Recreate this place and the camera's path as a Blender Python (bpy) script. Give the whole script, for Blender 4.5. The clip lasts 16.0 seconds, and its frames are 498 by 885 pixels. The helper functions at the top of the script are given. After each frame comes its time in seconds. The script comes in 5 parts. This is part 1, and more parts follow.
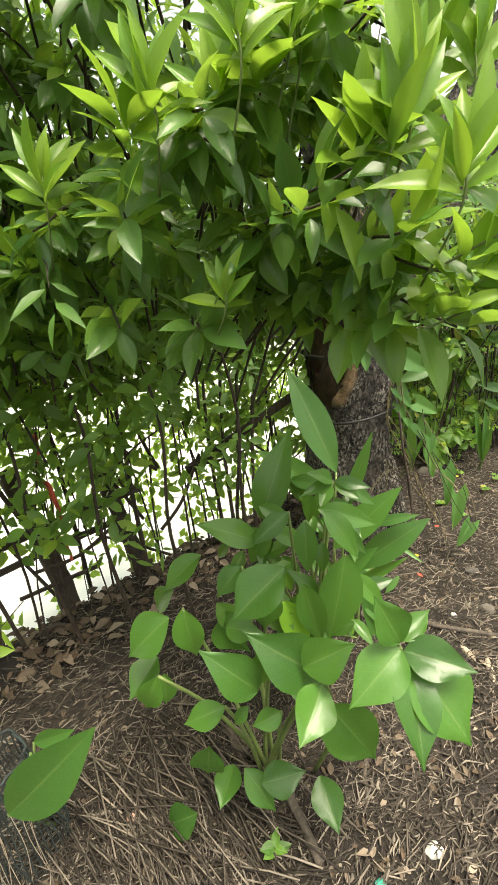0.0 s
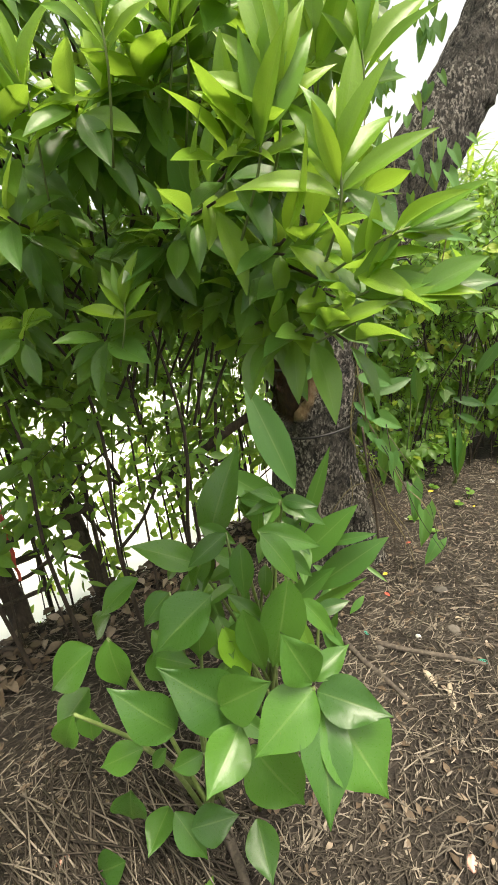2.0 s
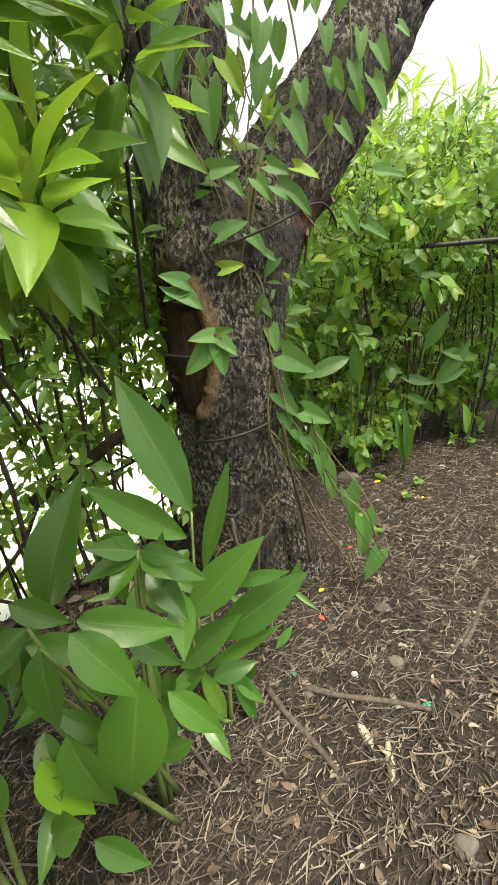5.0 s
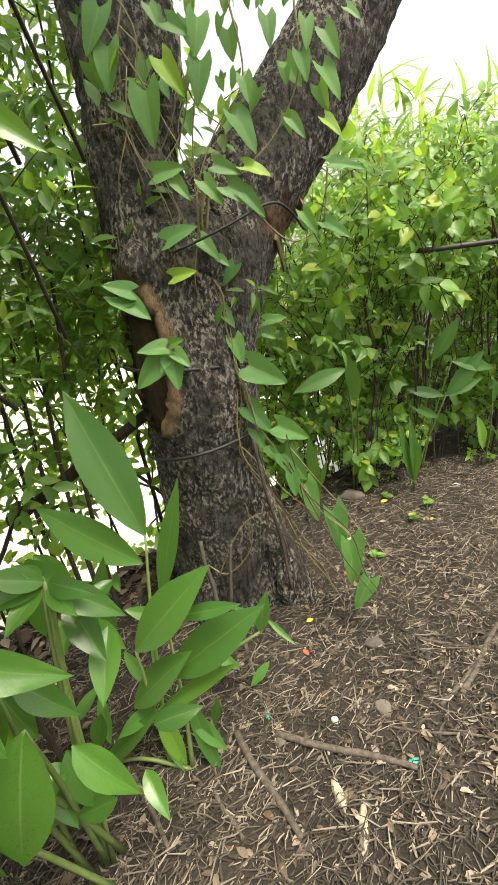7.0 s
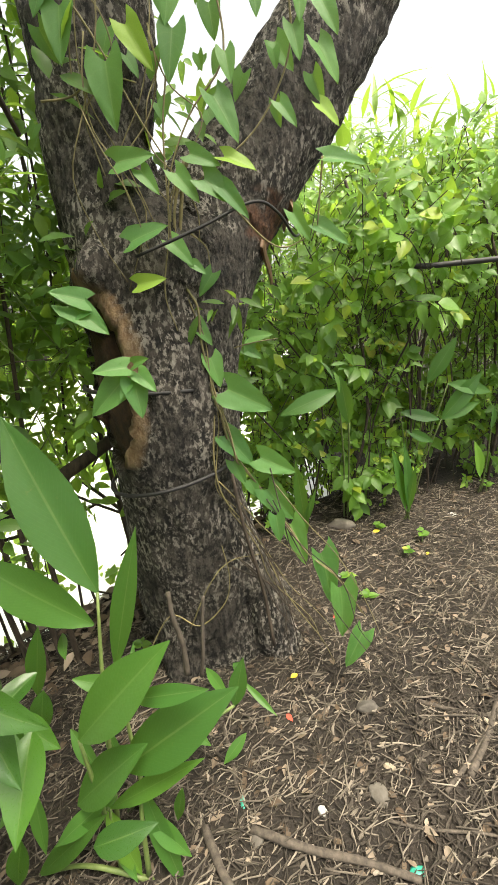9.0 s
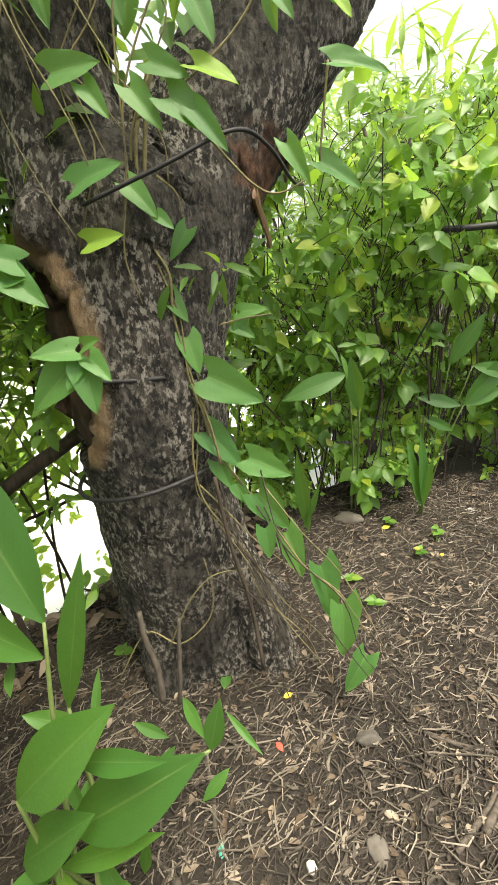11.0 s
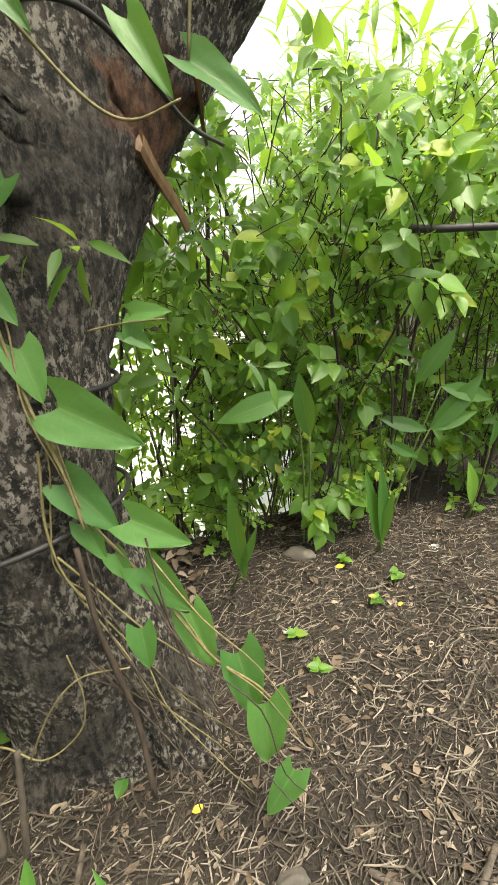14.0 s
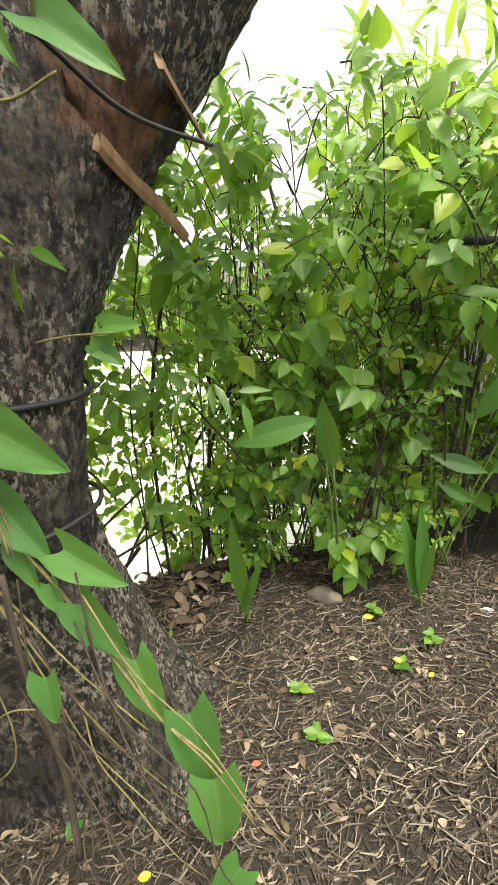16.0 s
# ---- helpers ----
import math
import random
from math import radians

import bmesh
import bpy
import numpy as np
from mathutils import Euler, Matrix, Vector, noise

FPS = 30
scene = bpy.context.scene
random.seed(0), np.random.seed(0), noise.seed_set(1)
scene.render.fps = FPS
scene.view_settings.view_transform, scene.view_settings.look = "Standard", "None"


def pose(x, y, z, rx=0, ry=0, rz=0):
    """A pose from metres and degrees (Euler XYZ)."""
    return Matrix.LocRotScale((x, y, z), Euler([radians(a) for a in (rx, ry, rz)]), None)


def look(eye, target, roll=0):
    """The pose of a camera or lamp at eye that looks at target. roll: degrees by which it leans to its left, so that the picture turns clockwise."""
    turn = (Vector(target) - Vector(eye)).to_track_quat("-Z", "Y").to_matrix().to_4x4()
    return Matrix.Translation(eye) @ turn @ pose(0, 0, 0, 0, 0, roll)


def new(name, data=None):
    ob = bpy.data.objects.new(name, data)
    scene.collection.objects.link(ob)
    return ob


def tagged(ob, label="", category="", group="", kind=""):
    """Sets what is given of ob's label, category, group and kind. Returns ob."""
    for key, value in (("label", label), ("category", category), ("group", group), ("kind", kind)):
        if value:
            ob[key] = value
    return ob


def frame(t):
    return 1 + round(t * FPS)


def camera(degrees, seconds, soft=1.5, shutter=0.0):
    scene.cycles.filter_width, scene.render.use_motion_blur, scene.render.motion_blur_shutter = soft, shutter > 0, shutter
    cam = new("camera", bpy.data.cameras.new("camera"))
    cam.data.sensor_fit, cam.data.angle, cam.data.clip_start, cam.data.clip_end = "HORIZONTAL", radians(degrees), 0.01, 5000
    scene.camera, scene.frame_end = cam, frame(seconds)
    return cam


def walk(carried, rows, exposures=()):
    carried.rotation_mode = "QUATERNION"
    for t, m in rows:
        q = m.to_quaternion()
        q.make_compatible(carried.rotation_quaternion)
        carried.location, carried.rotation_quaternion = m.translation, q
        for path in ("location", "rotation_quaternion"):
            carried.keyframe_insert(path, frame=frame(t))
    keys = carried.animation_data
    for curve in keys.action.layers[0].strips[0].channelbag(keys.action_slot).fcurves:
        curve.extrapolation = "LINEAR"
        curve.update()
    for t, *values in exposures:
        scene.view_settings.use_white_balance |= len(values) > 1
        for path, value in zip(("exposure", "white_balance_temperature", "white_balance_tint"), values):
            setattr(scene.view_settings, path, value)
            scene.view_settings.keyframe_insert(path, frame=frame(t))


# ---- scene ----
cam = camera(62.2, 16.0)
METRES, EYE, TILT, LEAN, TURN = 2.1, 1.523, -20.76, 5.39, 0.0
ROWS = [
    (0.0, 0.0, 0.0, 0.0, 0.0, 0.0, -0.0),
    (0.5, 0.0016, 0.0066, 0.0031, 1.08, 0.27, -1.64),
    (1.0, 0.0165, 0.0069, -0.0096, -2.25, -1.44, -0.19),
    (1.5, 0.0335, -0.0035, -0.0076, -3.6, -0.64, 2.49),
    (2.0, 0.0757, 0.0258, 0.008, -0.93, 1.61, -0.13),
    (2.5, 0.0945, 0.0381, 0.0152, 1.54, -0.28, 1.06),
    (3.0, 0.1119, 0.046, 0.0182, -0.12, 0.19, 2.27),
    (3.5, 0.1422, 0.0819, 0.0324, -4.95, 1.09, 2.85),
    (4.0, 0.1563, 0.1337, 0.0504, -7.71, -1.98, 3.37),
    (6.5, 0.3102, 0.2569, 0.0566, -0.94, -0.59, 0.92),
    (7.0, 0.3238, 0.2564, 0.0574, -1.28, 0.73, 2.72),
    (7.5, 0.3313, 0.2927, 0.0651, -4.24, -1.92, 1.52),
    (8.0, 0.3346, 0.3321, 0.0883, -2.67, 1.07, -0.54),
    (8.5, 0.3384, 0.3416, 0.0905, -1.6, 1.8, 0.07),
    (9.0, 0.3413, 0.3483, 0.0915, -2.98, 2.32, 1.74),
    (11.5, 0.4061, 0.4591, 0.1289, -1.08, -1.43, 0.64),
    (12.0, 0.4343, 0.4621, 0.1332, -1.32, 1.23, 0.13),
    (12.5, 0.439, 0.4753, 0.1313, -1.15, -0.77, -0.32),
    (13.0, 0.4408, 0.4957, 0.1377, -3.84, -0.85, -0.38),
    (13.5, 0.4531, 0.5471, 0.1542, -5.94, -2.18, 0.39),
    (14.0, 0.4634, 0.5907, 0.1694, -4.94, -0.8, -1.0),
    (14.5, 0.4666, 0.6065, 0.1816, -4.04, 0.34, -1.33),
    (15.0, 0.4784, 0.6065, 0.1842, -2.86, 2.28, -0.32),
    (15.5, 0.5192, 0.6272, 0.1912, 1.11, 2.47, -4.07),
    (16.0, 0.5637, 0.6457, 0.1919, 5.55, 0.73, -6.04),
]
walk(cam, [(t, pose(0, 0, EYE, TILT, LEAN, TURN) @ pose(METRES * x, METRES * y, METRES * z, 90 + pitch, roll, yaw)) for t, x, y, z, yaw, pitch, roll in ROWS], exposures=[(0.0, 1.4, 7500, 6), (2.0, 1.3, 7500, 6), (4.5, 1.25, 7500, 6), (7.0, 1.38, 7450, 6), (12.0, 1.52, 7350, 6), (16.0, 1.5, 7400, 6)])

# ---- world and light ----
world = bpy.data.worlds.new("sky")
scene.world = world
world.use_nodes = True
wn = world.node_tree.nodes
sky = wn.new("ShaderNodeTexSky")
sky.sky_type = "NISHITA"
sky.sun_disc = False
sky.sun_elevation = radians(71)
sky.sun_rotation = radians(132)
sky.dust_density = 5.0
sky.air_density = 1.0
sky.ozone_density = 0.4
wn["Background"].inputs["Strength"].default_value = 0.15
haze = wn.new("ShaderNodeHueSaturation")
haze.inputs["Saturation"].default_value = 0.35
world.node_tree.links.new(sky.outputs[0], haze.inputs["Color"])
world.node_tree.links.new(haze.outputs[0], wn["Background"].inputs["Color"])
sun = new("sun", bpy.data.lights.new("sun", "SUN"))
sun.data.energy = 2.6
sun.data.angle = radians(24)
sun.data.color = (1.0, 0.95, 0.86)
sun.matrix_world = look((1.8, -1.6, 7.0), (0, 0, 0))

# ---- materials ----


def node_mat(name):
    m = bpy.data.materials.new(name)
    m.use_nodes = True
    t = m.node_tree
    return m, t, t.nodes["Principled BSDF"], t.nodes["Material Output"]


def mixcol(t, fac, a, b, mode="MIX"):
    n = t.nodes.new("ShaderNodeMix")
    n.data_type = "RGBA"
    n.blend_type = mode
    for sock, v in ((n.inputs[0], fac), (n.inputs[6], a), (n.inputs[7], b)):
        if hasattr(v, "links"):
            t.links.new(v, sock)
        else:
            sock.default_value = v if isinstance(v, (int, float)) else (*v, 1) if len(v) == 3 else v
    return n.outputs[2]


def ramp(t, src, lo, hi, a=0.0, b=1.0):
    n = t.nodes.new("ShaderNodeMapRange")
    n.inputs[1].default_value, n.inputs[2].default_value = lo, hi
    n.inputs[3].default_value, n.inputs[4].default_value = a, b
    t.links.new(src, n.inputs[0])
    return n.outputs[0]


def math_node(t, op, a, b=0.0):
    n = t.nodes.new("ShaderNodeMath")
    n.operation = op
    for sock, v in ((n.inputs[0], a), (n.inputs[1], b)):
        if hasattr(v, "links"):
            t.links.new(v, sock)
        else:
            sock.default_value = v
    return n.outputs[0]


def noise_tex(t, scale, detail=4.0, rough=0.55, kind="Object", stretch=(1, 1, 1)):
    c = t.nodes.new("ShaderNodeTexCoord")
    mp = t.nodes.new("ShaderNodeMapping")
    mp.inputs["Scale"].default_value = stretch
    t.links.new(c.outputs[kind], mp.inputs[0])
    n = t.nodes.new("ShaderNodeTexNoise")
    n.inputs["Scale"].default_value, n.inputs["Detail"].default_value, n.inputs["Roughness"].default_value = scale, detail, rough
    t.links.new(mp.outputs[0], n.inputs["Vector"])
    return n.outputs["Fac"]


def bump(t, height, strength, dist, bsdf):
    n = t.nodes.new("ShaderNodeBump")
    n.inputs["Strength"].default_value, n.inputs["Distance"].default_value = strength, dist
    t.links.new(height, n.inputs["Height"])
    t.links.new(n.outputs[0], bsdf.inputs["Normal"])


def leaf_mat(name, dark, light, young=None, rough=0.38, trans=0.35, islands=False, veins=9.0, vein_gain=0.5, young_share=0.1):
    """Leaf with midrib, side veins, blemishes, a glossy skin and light that comes through it."""
    m, t, b, out = node_mat(name)
    if islands:
        rnd = t.nodes.new("ShaderNodeNewGeometry").outputs["Random Per Island"]
    else:
        rnd = t.nodes.new("ShaderNodeObjectInfo").outputs["Random"]
    col = mixcol(t, rnd, dark, light)
    if young:
        col = mixcol(t, ramp(t, rnd, 1 - young_share, 1 - young_share * 0.6), col, young)
    uv = t.nodes.new("ShaderNodeUVMap")
    sep = t.nodes.new("ShaderNodeSeparateXYZ")
    t.links.new(uv.outputs[0], sep.inputs[0])
    side = math_node(t, "ABSOLUTE", math_node(t, "SUBTRACT", sep.outputs[0], 0.5))
    rib = ramp(t, side, 0.012, 0.03, 1.0, 0.0)
    wave = math_node(t, "FRACT", math_node(t, "MULTIPLY", math_node(t, "SUBTRACT", sep.outputs[1], math_node(t, "MULTIPLY", side, 0.55)), veins))
    tri = math_node(t, "ABSOLUTE", math_node(t, "SUBTRACT", wave, 0.5))
    vein = ramp(t, tri, 0.0, 0.09, 0.3, 0.0)
    lines = math_node(t, "MAXIMUM", rib, vein)
    pale = mixcol(t, 0.5, col, (0.36, 0.45, 0.16))
    col = mixcol(t, math_node(t, "MULTIPLY", lines, vein_gain), col, pale)
    n1 = noise_tex(t, 60, 5)
    col = mixcol(t, ramp(t, n1, 0.35, 0.7, 0.0, 0.35), col, mixcol(t, 0.5, col, (0.02, 0.035, 0.01)))
    n2 = noise_tex(t, 22, 3)
    col = mixcol(t, ramp(t, n2, 0.68, 0.78, 0.0, 0.5), col, (0.2, 0.17, 0.05))
    t.links.new(col, b.inputs["Base Color"])
    t.links.new(ramp(t, n1, 0.3, 0.7, rough - 0.02, rough + 0.14), b.inputs["Roughness"])
    b.inputs["Specular IOR Level"].default_value = 0.45
    bump(t, math_node(t, "ADD", math_node(t, "MULTIPLY", lines, -0.5), n2), 0.16, 0.003, b)
    tr = t.nodes.new("ShaderNodeBsdfTranslucent")
    t.links.new(mixcol(t, 0.65, col, (0.50, 0.78, 0.08), "MIX"), tr.inputs["Color"])
    mx = t.nodes.new("ShaderNodeMixShader")
    mx.inputs[0].default_value = trans
    t.links.new(b.outputs[0], mx.inputs[1])
    t.links.new(tr.outputs[0], mx.inputs[2])
    t.links.new(mx.outputs[0], out.inputs["Surface"])
    return m


def plain_mat(name, a, b2, scale=30, rough=0.8, bumped=0.4, dist=0.004, stretch=(1, 1, 1), rnd=False, islands=False, metal=0.0):
    m, t, b, out = node_mat(name)
    n = noise_tex(t, scale, 6, 0.6, "Object", stretch)
    n2 = noise_tex(t, scale * 0.15, 3)
    col = mixcol(t, ramp(t, n, 0.3, 0.7), a, b2)
    col = mixcol(t, ramp(t, n2, 0.4, 0.7, 0, 0.4), col, mixcol(t, 0.6, col, (0.03, 0.025, 0.02)))
    if rnd or islands:
        r = t.nodes.new("ShaderNodeNewGeometry").outputs["Random Per Island"] if islands else t.nodes.new("ShaderNodeObjectInfo").outputs["Random"]
        r = math_node(t, "POWER", r, 3.6)
        col = mixcol(t, r, mixcol(t, 0.6, col, (0.02, 0.015, 0.01)), mixcol(t, 0.5, col, (0.44, 0.38, 0.31)))
    t.links.new(col, b.inputs["Base Color"])
    b.inputs["Roughness"].default_value = rough
    b.inputs["Metallic"].default_value = metal
    bump(t, n, bumped, dist, b)
    return m


def bark_mat():
    m, t, b, out = node_mat("rough_dark_bark")
    n = noise_tex(t, 38, 8, 0.75, "Object", (1, 1, 0.55))
    n2 = noise_tex(t, 5, 4, 0.6)
    n3 = noise_tex(t, 75, 6, 0.7, "Object", (1, 1, 0.6))
    col = mixcol(t, ramp(t, n, 0.44, 0.57), (0.005, 0.0045, 0.004), (0.095, 0.082, 0.070))
    col = mixcol(t, math_node(t, "MULTIPLY", ramp(t, n2, 0.42, 0.58, 0.10, 1.0), ramp(t, n3, 0.50, 0.58)), col, (0.48, 0.44, 0.39))
    att = t.nodes.new("ShaderNodeAttribute")
    att.attribute_name = "wound"
    sep = t.nodes.new("ShaderNodeSeparateColor")
    t.links.new(att.outputs["Color"], sep.inputs[0])
    wood = mixcol(t, ramp(t, n, 0.35, 0.65), (0.035, 0.018, 0.008), (0.11, 0.055, 0.022))
    col = mixcol(t, sep.outputs[0], col, wood)
    lip = mixcol(t, ramp(t, n, 0.35, 0.65), (0.26, 0.15, 0.075), (0.46, 0.32, 0.18))
    col = mixcol(t, sep.outputs[1], col, lip)
    raw = mixcol(t, ramp(t, n, 0.4, 0.62), (0.07, 0.038, 0.026), (0.34, 0.165, 0.095))
    col = mixcol(t, sep.outputs[2], col, raw)
    t.links.new(col, b.inputs["Base Color"])
    b.inputs["Roughness"].default_value = 0.85
    bump(t, math_node(t, "ADD", n, math_node(t, "MULTIPLY", n3, 0.5)), 1.0, 0.06, b)
    return m


def soil_mat():
    m, t, b, out = node_mat("dark_mulch_soil")
    n = noise_tex(t, 45, 8, 0.7)
    n2 = noise_tex(t, 3.0, 4, 0.6)
    n3 = noise_tex(t, 160, 4, 0.7)
    col = mixcol(t, ramp(t, n, 0.35, 0.68), (0.005, 0.004, 0.003), (0.028, 0.021, 0.016))
    col = mixcol(t, ramp(t, n2, 0.45, 0.68, 0, 0.45), col, (0.038, 0.029, 0.022))
    col = mixcol(t, ramp(t, n3, 0.6, 0.75, 0, 0.4), col, (0.12, 0.095, 0.07))
    t.links.new(col, b.inputs["Base Color"])
    b.inputs["Roughness"].default_value = 0.92
    bump(t, math_node(t, "ADD", n, math_node(t, "MULTIPLY", n3, 0.5)), 0.8, 0.012, b)
    return m


M_BARK = bark_mat()
M_SOIL = soil_mat()
M_GINGER = leaf_mat("ginger_leaf", (0.026, 0.085, 0.017), (0.068, 0.180, 0.028), (0.20, 0.42, 0.04), 0.26, 0.22, veins=11, vein_gain=0.32, young_share=0.05)
M_BLADE = leaf_mat("turmeric_leaf", (0.036, 0.118, 0.026), (0.066, 0.186, 0.034), (0.12, 0.26, 0.035), 0.36, 0.28, veins=26, vein_gain=0.4, young_share=0.03)
M_HEART = leaf_mat("yam_leaf", (0.060, 0.180, 0.050), (0.110, 0.270, 0.066), (0.24, 0.4, 0.05), 0.45, 0.32, veins=5, vein_gain=0.5)
M_GLOSS = leaf_mat("glossy_shrub_leaf", (0.036, 0.110, 0.026), (0.120, 0.250, 0.046), (0.20, 0.34, 0.04), 0.27, 0.34, veins=10, vein_gain=0.25)
M_GLOSS_STUFF = leaf_mat("glossy_shrub_leaf_mass", (0.036, 0.110, 0.026), (0.120, 0.250, 0.046), (0.20, 0.34, 0.04), 0.27, 0.34, islands=True, veins=10, vein_gain=0.25)
M_YOUNG = leaf_mat("young_shrub_leaf", (0.10, 0.235, 0.022), (0.22, 0.36, 0.034), None, 0.30, 0.34, veins=10, vein_gain=0.2)
M_THICKET = leaf_mat("thicket_leaf", (0.033, 0.093, 0.020), (0.091, 0.213, 0.035), (0.16, 0.26, 0.03), 0.4, 0.38, islands=True, vein_gain=0.2)
M_HEDGE = leaf_mat("hedge_leaf", (0.050, 0.138, 0.025), (0.145, 0.300, 0.048), (0.30, 0.30, 0.04), 0.38, 0.38, vein_gain=0.3, young_share=0.07)
M_HEDGE_STUFF = leaf_mat("hedge_leaf_mass", (0.050, 0.138, 0.024), (0.165, 0.325, 0.046), (0.28, 0.36, 0.04), 0.38, 0.42, islands=True, vein_gain=0.3)
M_GRASS = leaf_mat("bamboo_grass_leaf", (0.080, 0.176, 0.024), (0.192, 0.304, 0.064), (0.42, 0.45, 0.16), 0.4, 0.4, islands=True, vein_gain=0.1)
M_FAR = leaf_mat("far_foliage", (0.10, 0.2, 0.03), (0.2, 0.32, 0.05), (0.34, 0.36, 0.06), 0.5, 0.4, islands=True, vein_gain=0.0)
M_STEM = plain_mat("dark_woody_stem", (0.018, 0.013, 0.009), (0.07, 0.05, 0.035), 60, 0.85, 0.7, 0.006, (1, 1, 0.3))
M_GREENSTEM = plain_mat("green_stem", (0.10, 0.16, 0.04), (0.17, 0.22, 0.07), 50, 0.55, 0.2)
M_VINE = plain_mat("tan_vine_stem", (0.12, 0.105, 0.045), (0.25, 0.21, 0.10), 60, 0.7, 0.3)
M_STICK = plain_mat("grey_dead_wood", (0.036, 0.029, 0.023), (0.11, 0.090, 0.072), 70, 0.9, 0.6, 0.004, (1, 1, 0.2))
M_LITTER = plain_mat("wood_chip_litter", (0.018, 0.014, 0.0105), (0.088, 0.072, 0.057), 60, 0.9, 0.3, 0.003, islands=True)
M_CHIP = plain_mat("pale_wood_chip", (0.22, 0.18, 0.13), (0.40, 0.34, 0.26), 60, 0.85, 0.3)
M_BOARD = plain_mat("weathered_grey_board", (0.26, 0.24, 0.21), (0.42, 0.39, 0.35), 60, 0.85, 0.4, 0.003, (1, 1, 0.3))
M_STONE = plain_mat("grey_stone", (0.10, 0.092, 0.082), (0.20, 0.185, 0.165), 50, 0.9, 0.5, rnd=True)
M_DEAD = plain_mat("dead_brown_leaf", (0.09, 0.055, 0.03), (0.20, 0.13, 0.075), 60, 0.8, 0.3, islands=True)
M_BAMBOO = plain_mat("brown_bamboo", (0.13, 0.07, 0.035), (0.27, 0.16, 0.085), 40, 0.6, 0.4, 0.003, (1, 1, 0.15))
M_WIRE = plain_mat("black_rubber_tie", (0.008, 0.008, 0.009), (0.02, 0.02, 0.022), 50, 0.6, 0.2)
M_PAPER = plain_mat("dirty_white_plastic", (0.35, 0.35, 0.33), (0.6, 0.59, 0.56), 50, 0.6, 0.3)
M_TEAL = plain_mat("teal_plastic", (0.02, 0.28, 0.20), (0.04, 0.38, 0.28), 50, 0.4, 0.2)
M_RED = plain_mat("faded_red_cloth", (0.42, 0.05, 0.03), (0.6, 0.10, 0.06), 50, 0.7, 0.3)
M_YELLOW = leaf_mat("yellow_fallen_leaf", (0.5, 0.36, 0.03), (0.62, 0.5, 0.06), None, 0.5, 0.2)
M_STRAW = plain_mat("dry_brown_straw", (0.012, 0.008, 0.005), (0.042, 0.027, 0.017), 60, 0.85, 0.3, islands=True)
M_NET = plain_mat("dark_green_net", (0.008, 0.014, 0.014), (0.02, 0.035, 0.034), 90, 0.8, 0.4)
M_PINK = plain_mat("salmon_plastic", (0.55, 0.28, 0.22), (0.7, 0.42, 0.35), 50, 0.6, 0.2)


def water_mat():
    m, t, b, out = node_mat("glare_white_water")
    n = noise_tex(t, 3.5, 4, 0.55, "Object", (0.5, 2.0, 1))
    # near-white base colour stands in for sky and sun glare on the water
    t.links.new(mixcol(t, n, (0.62, 0.65, 0.62), (0.78, 0.8, 0.77)), b.inputs["Base Color"])
    b.inputs["Roughness"].default_value = 0.12
    bump(t, n, 0.15, 0.02, b)
    return m


M_WATER = water_mat()

# ---- mesh helpers ----
rng = random.Random(7)


def mesh_of(name, verts, faces, mat, uvs=None, smooth=True):
    me = bpy.data.meshes.new(name)
    me.from_pydata([tuple(v) for v in verts], [], faces)
    if uvs is not None:
        lay = me.uv_layers.new(name="UVMap")
        for loop in me.loops:
            lay.data[loop.index].uv = uvs[loop.vertex_index]
    me.materials.append(mat)
    if smooth:
        me.polygons.foreach_set("use_smooth", [True] * len(me.polygons))
    me.update()
    return me


def part(name, me, parent=None, label="", m=None):
    ob = new(name, me)
    if parent is not None:
        ob.parent = parent
    if m is not None:
        ob.matrix_basis = m
    if label:
        ob["label"] = label
    return ob


def thing(name, label, category, group="", kind="", at=(0, 0, 0)):
    ob = new(name)
    ob.empty_display_size = 0.05
    ob.location = at
    return tagged(ob, label, category, group, kind)


def tube_data(points, radii, sides=7, wobble=0.0, seed=0, cap=True):
    """Rings swept along a polyline."""
    pts = [Vector(p) for p in points]
    verts, faces = [], []
    up = Vector((0.13, 0.97, 0.2))
    for i, p in enumerate(pts):
        d = (pts[min(i + 1, len(pts) - 1)] - pts[max(i - 1, 0)]).normalized()
        a = d.cross(up)
        if a.length < 0.05:
            a = d.cross(Vector((1, 0, 0)))
        a.normalize()
        c = d.cross(a)
        for k in range(sides):
            ang = 2 * math.pi * k / sides
            r = radii[i] if hasattr(radii, "__len__") else radii
            if wobble:
                r *= 1 + wobble * noise.noise(Vector((math.cos(ang) * 1.3, math.sin(ang) * 1.3, i * 0.6 + seed)))
            verts.append(p + (a * math.cos(ang) + c * math.sin(ang)) * r)
    for i in range(len(pts) - 1):
        for k in range(sides):
            q = (k + 1) % sides
            faces.append((i * sides + k, i * sides + q, (i + 1) * sides + q, (i + 1) * sides + k))
    if cap:
        faces.append(tuple(range(sides - 1, -1, -1)))
        faces.append(tuple(range((len(pts) - 1) * sides, len(pts) * sides)))
    return verts, faces


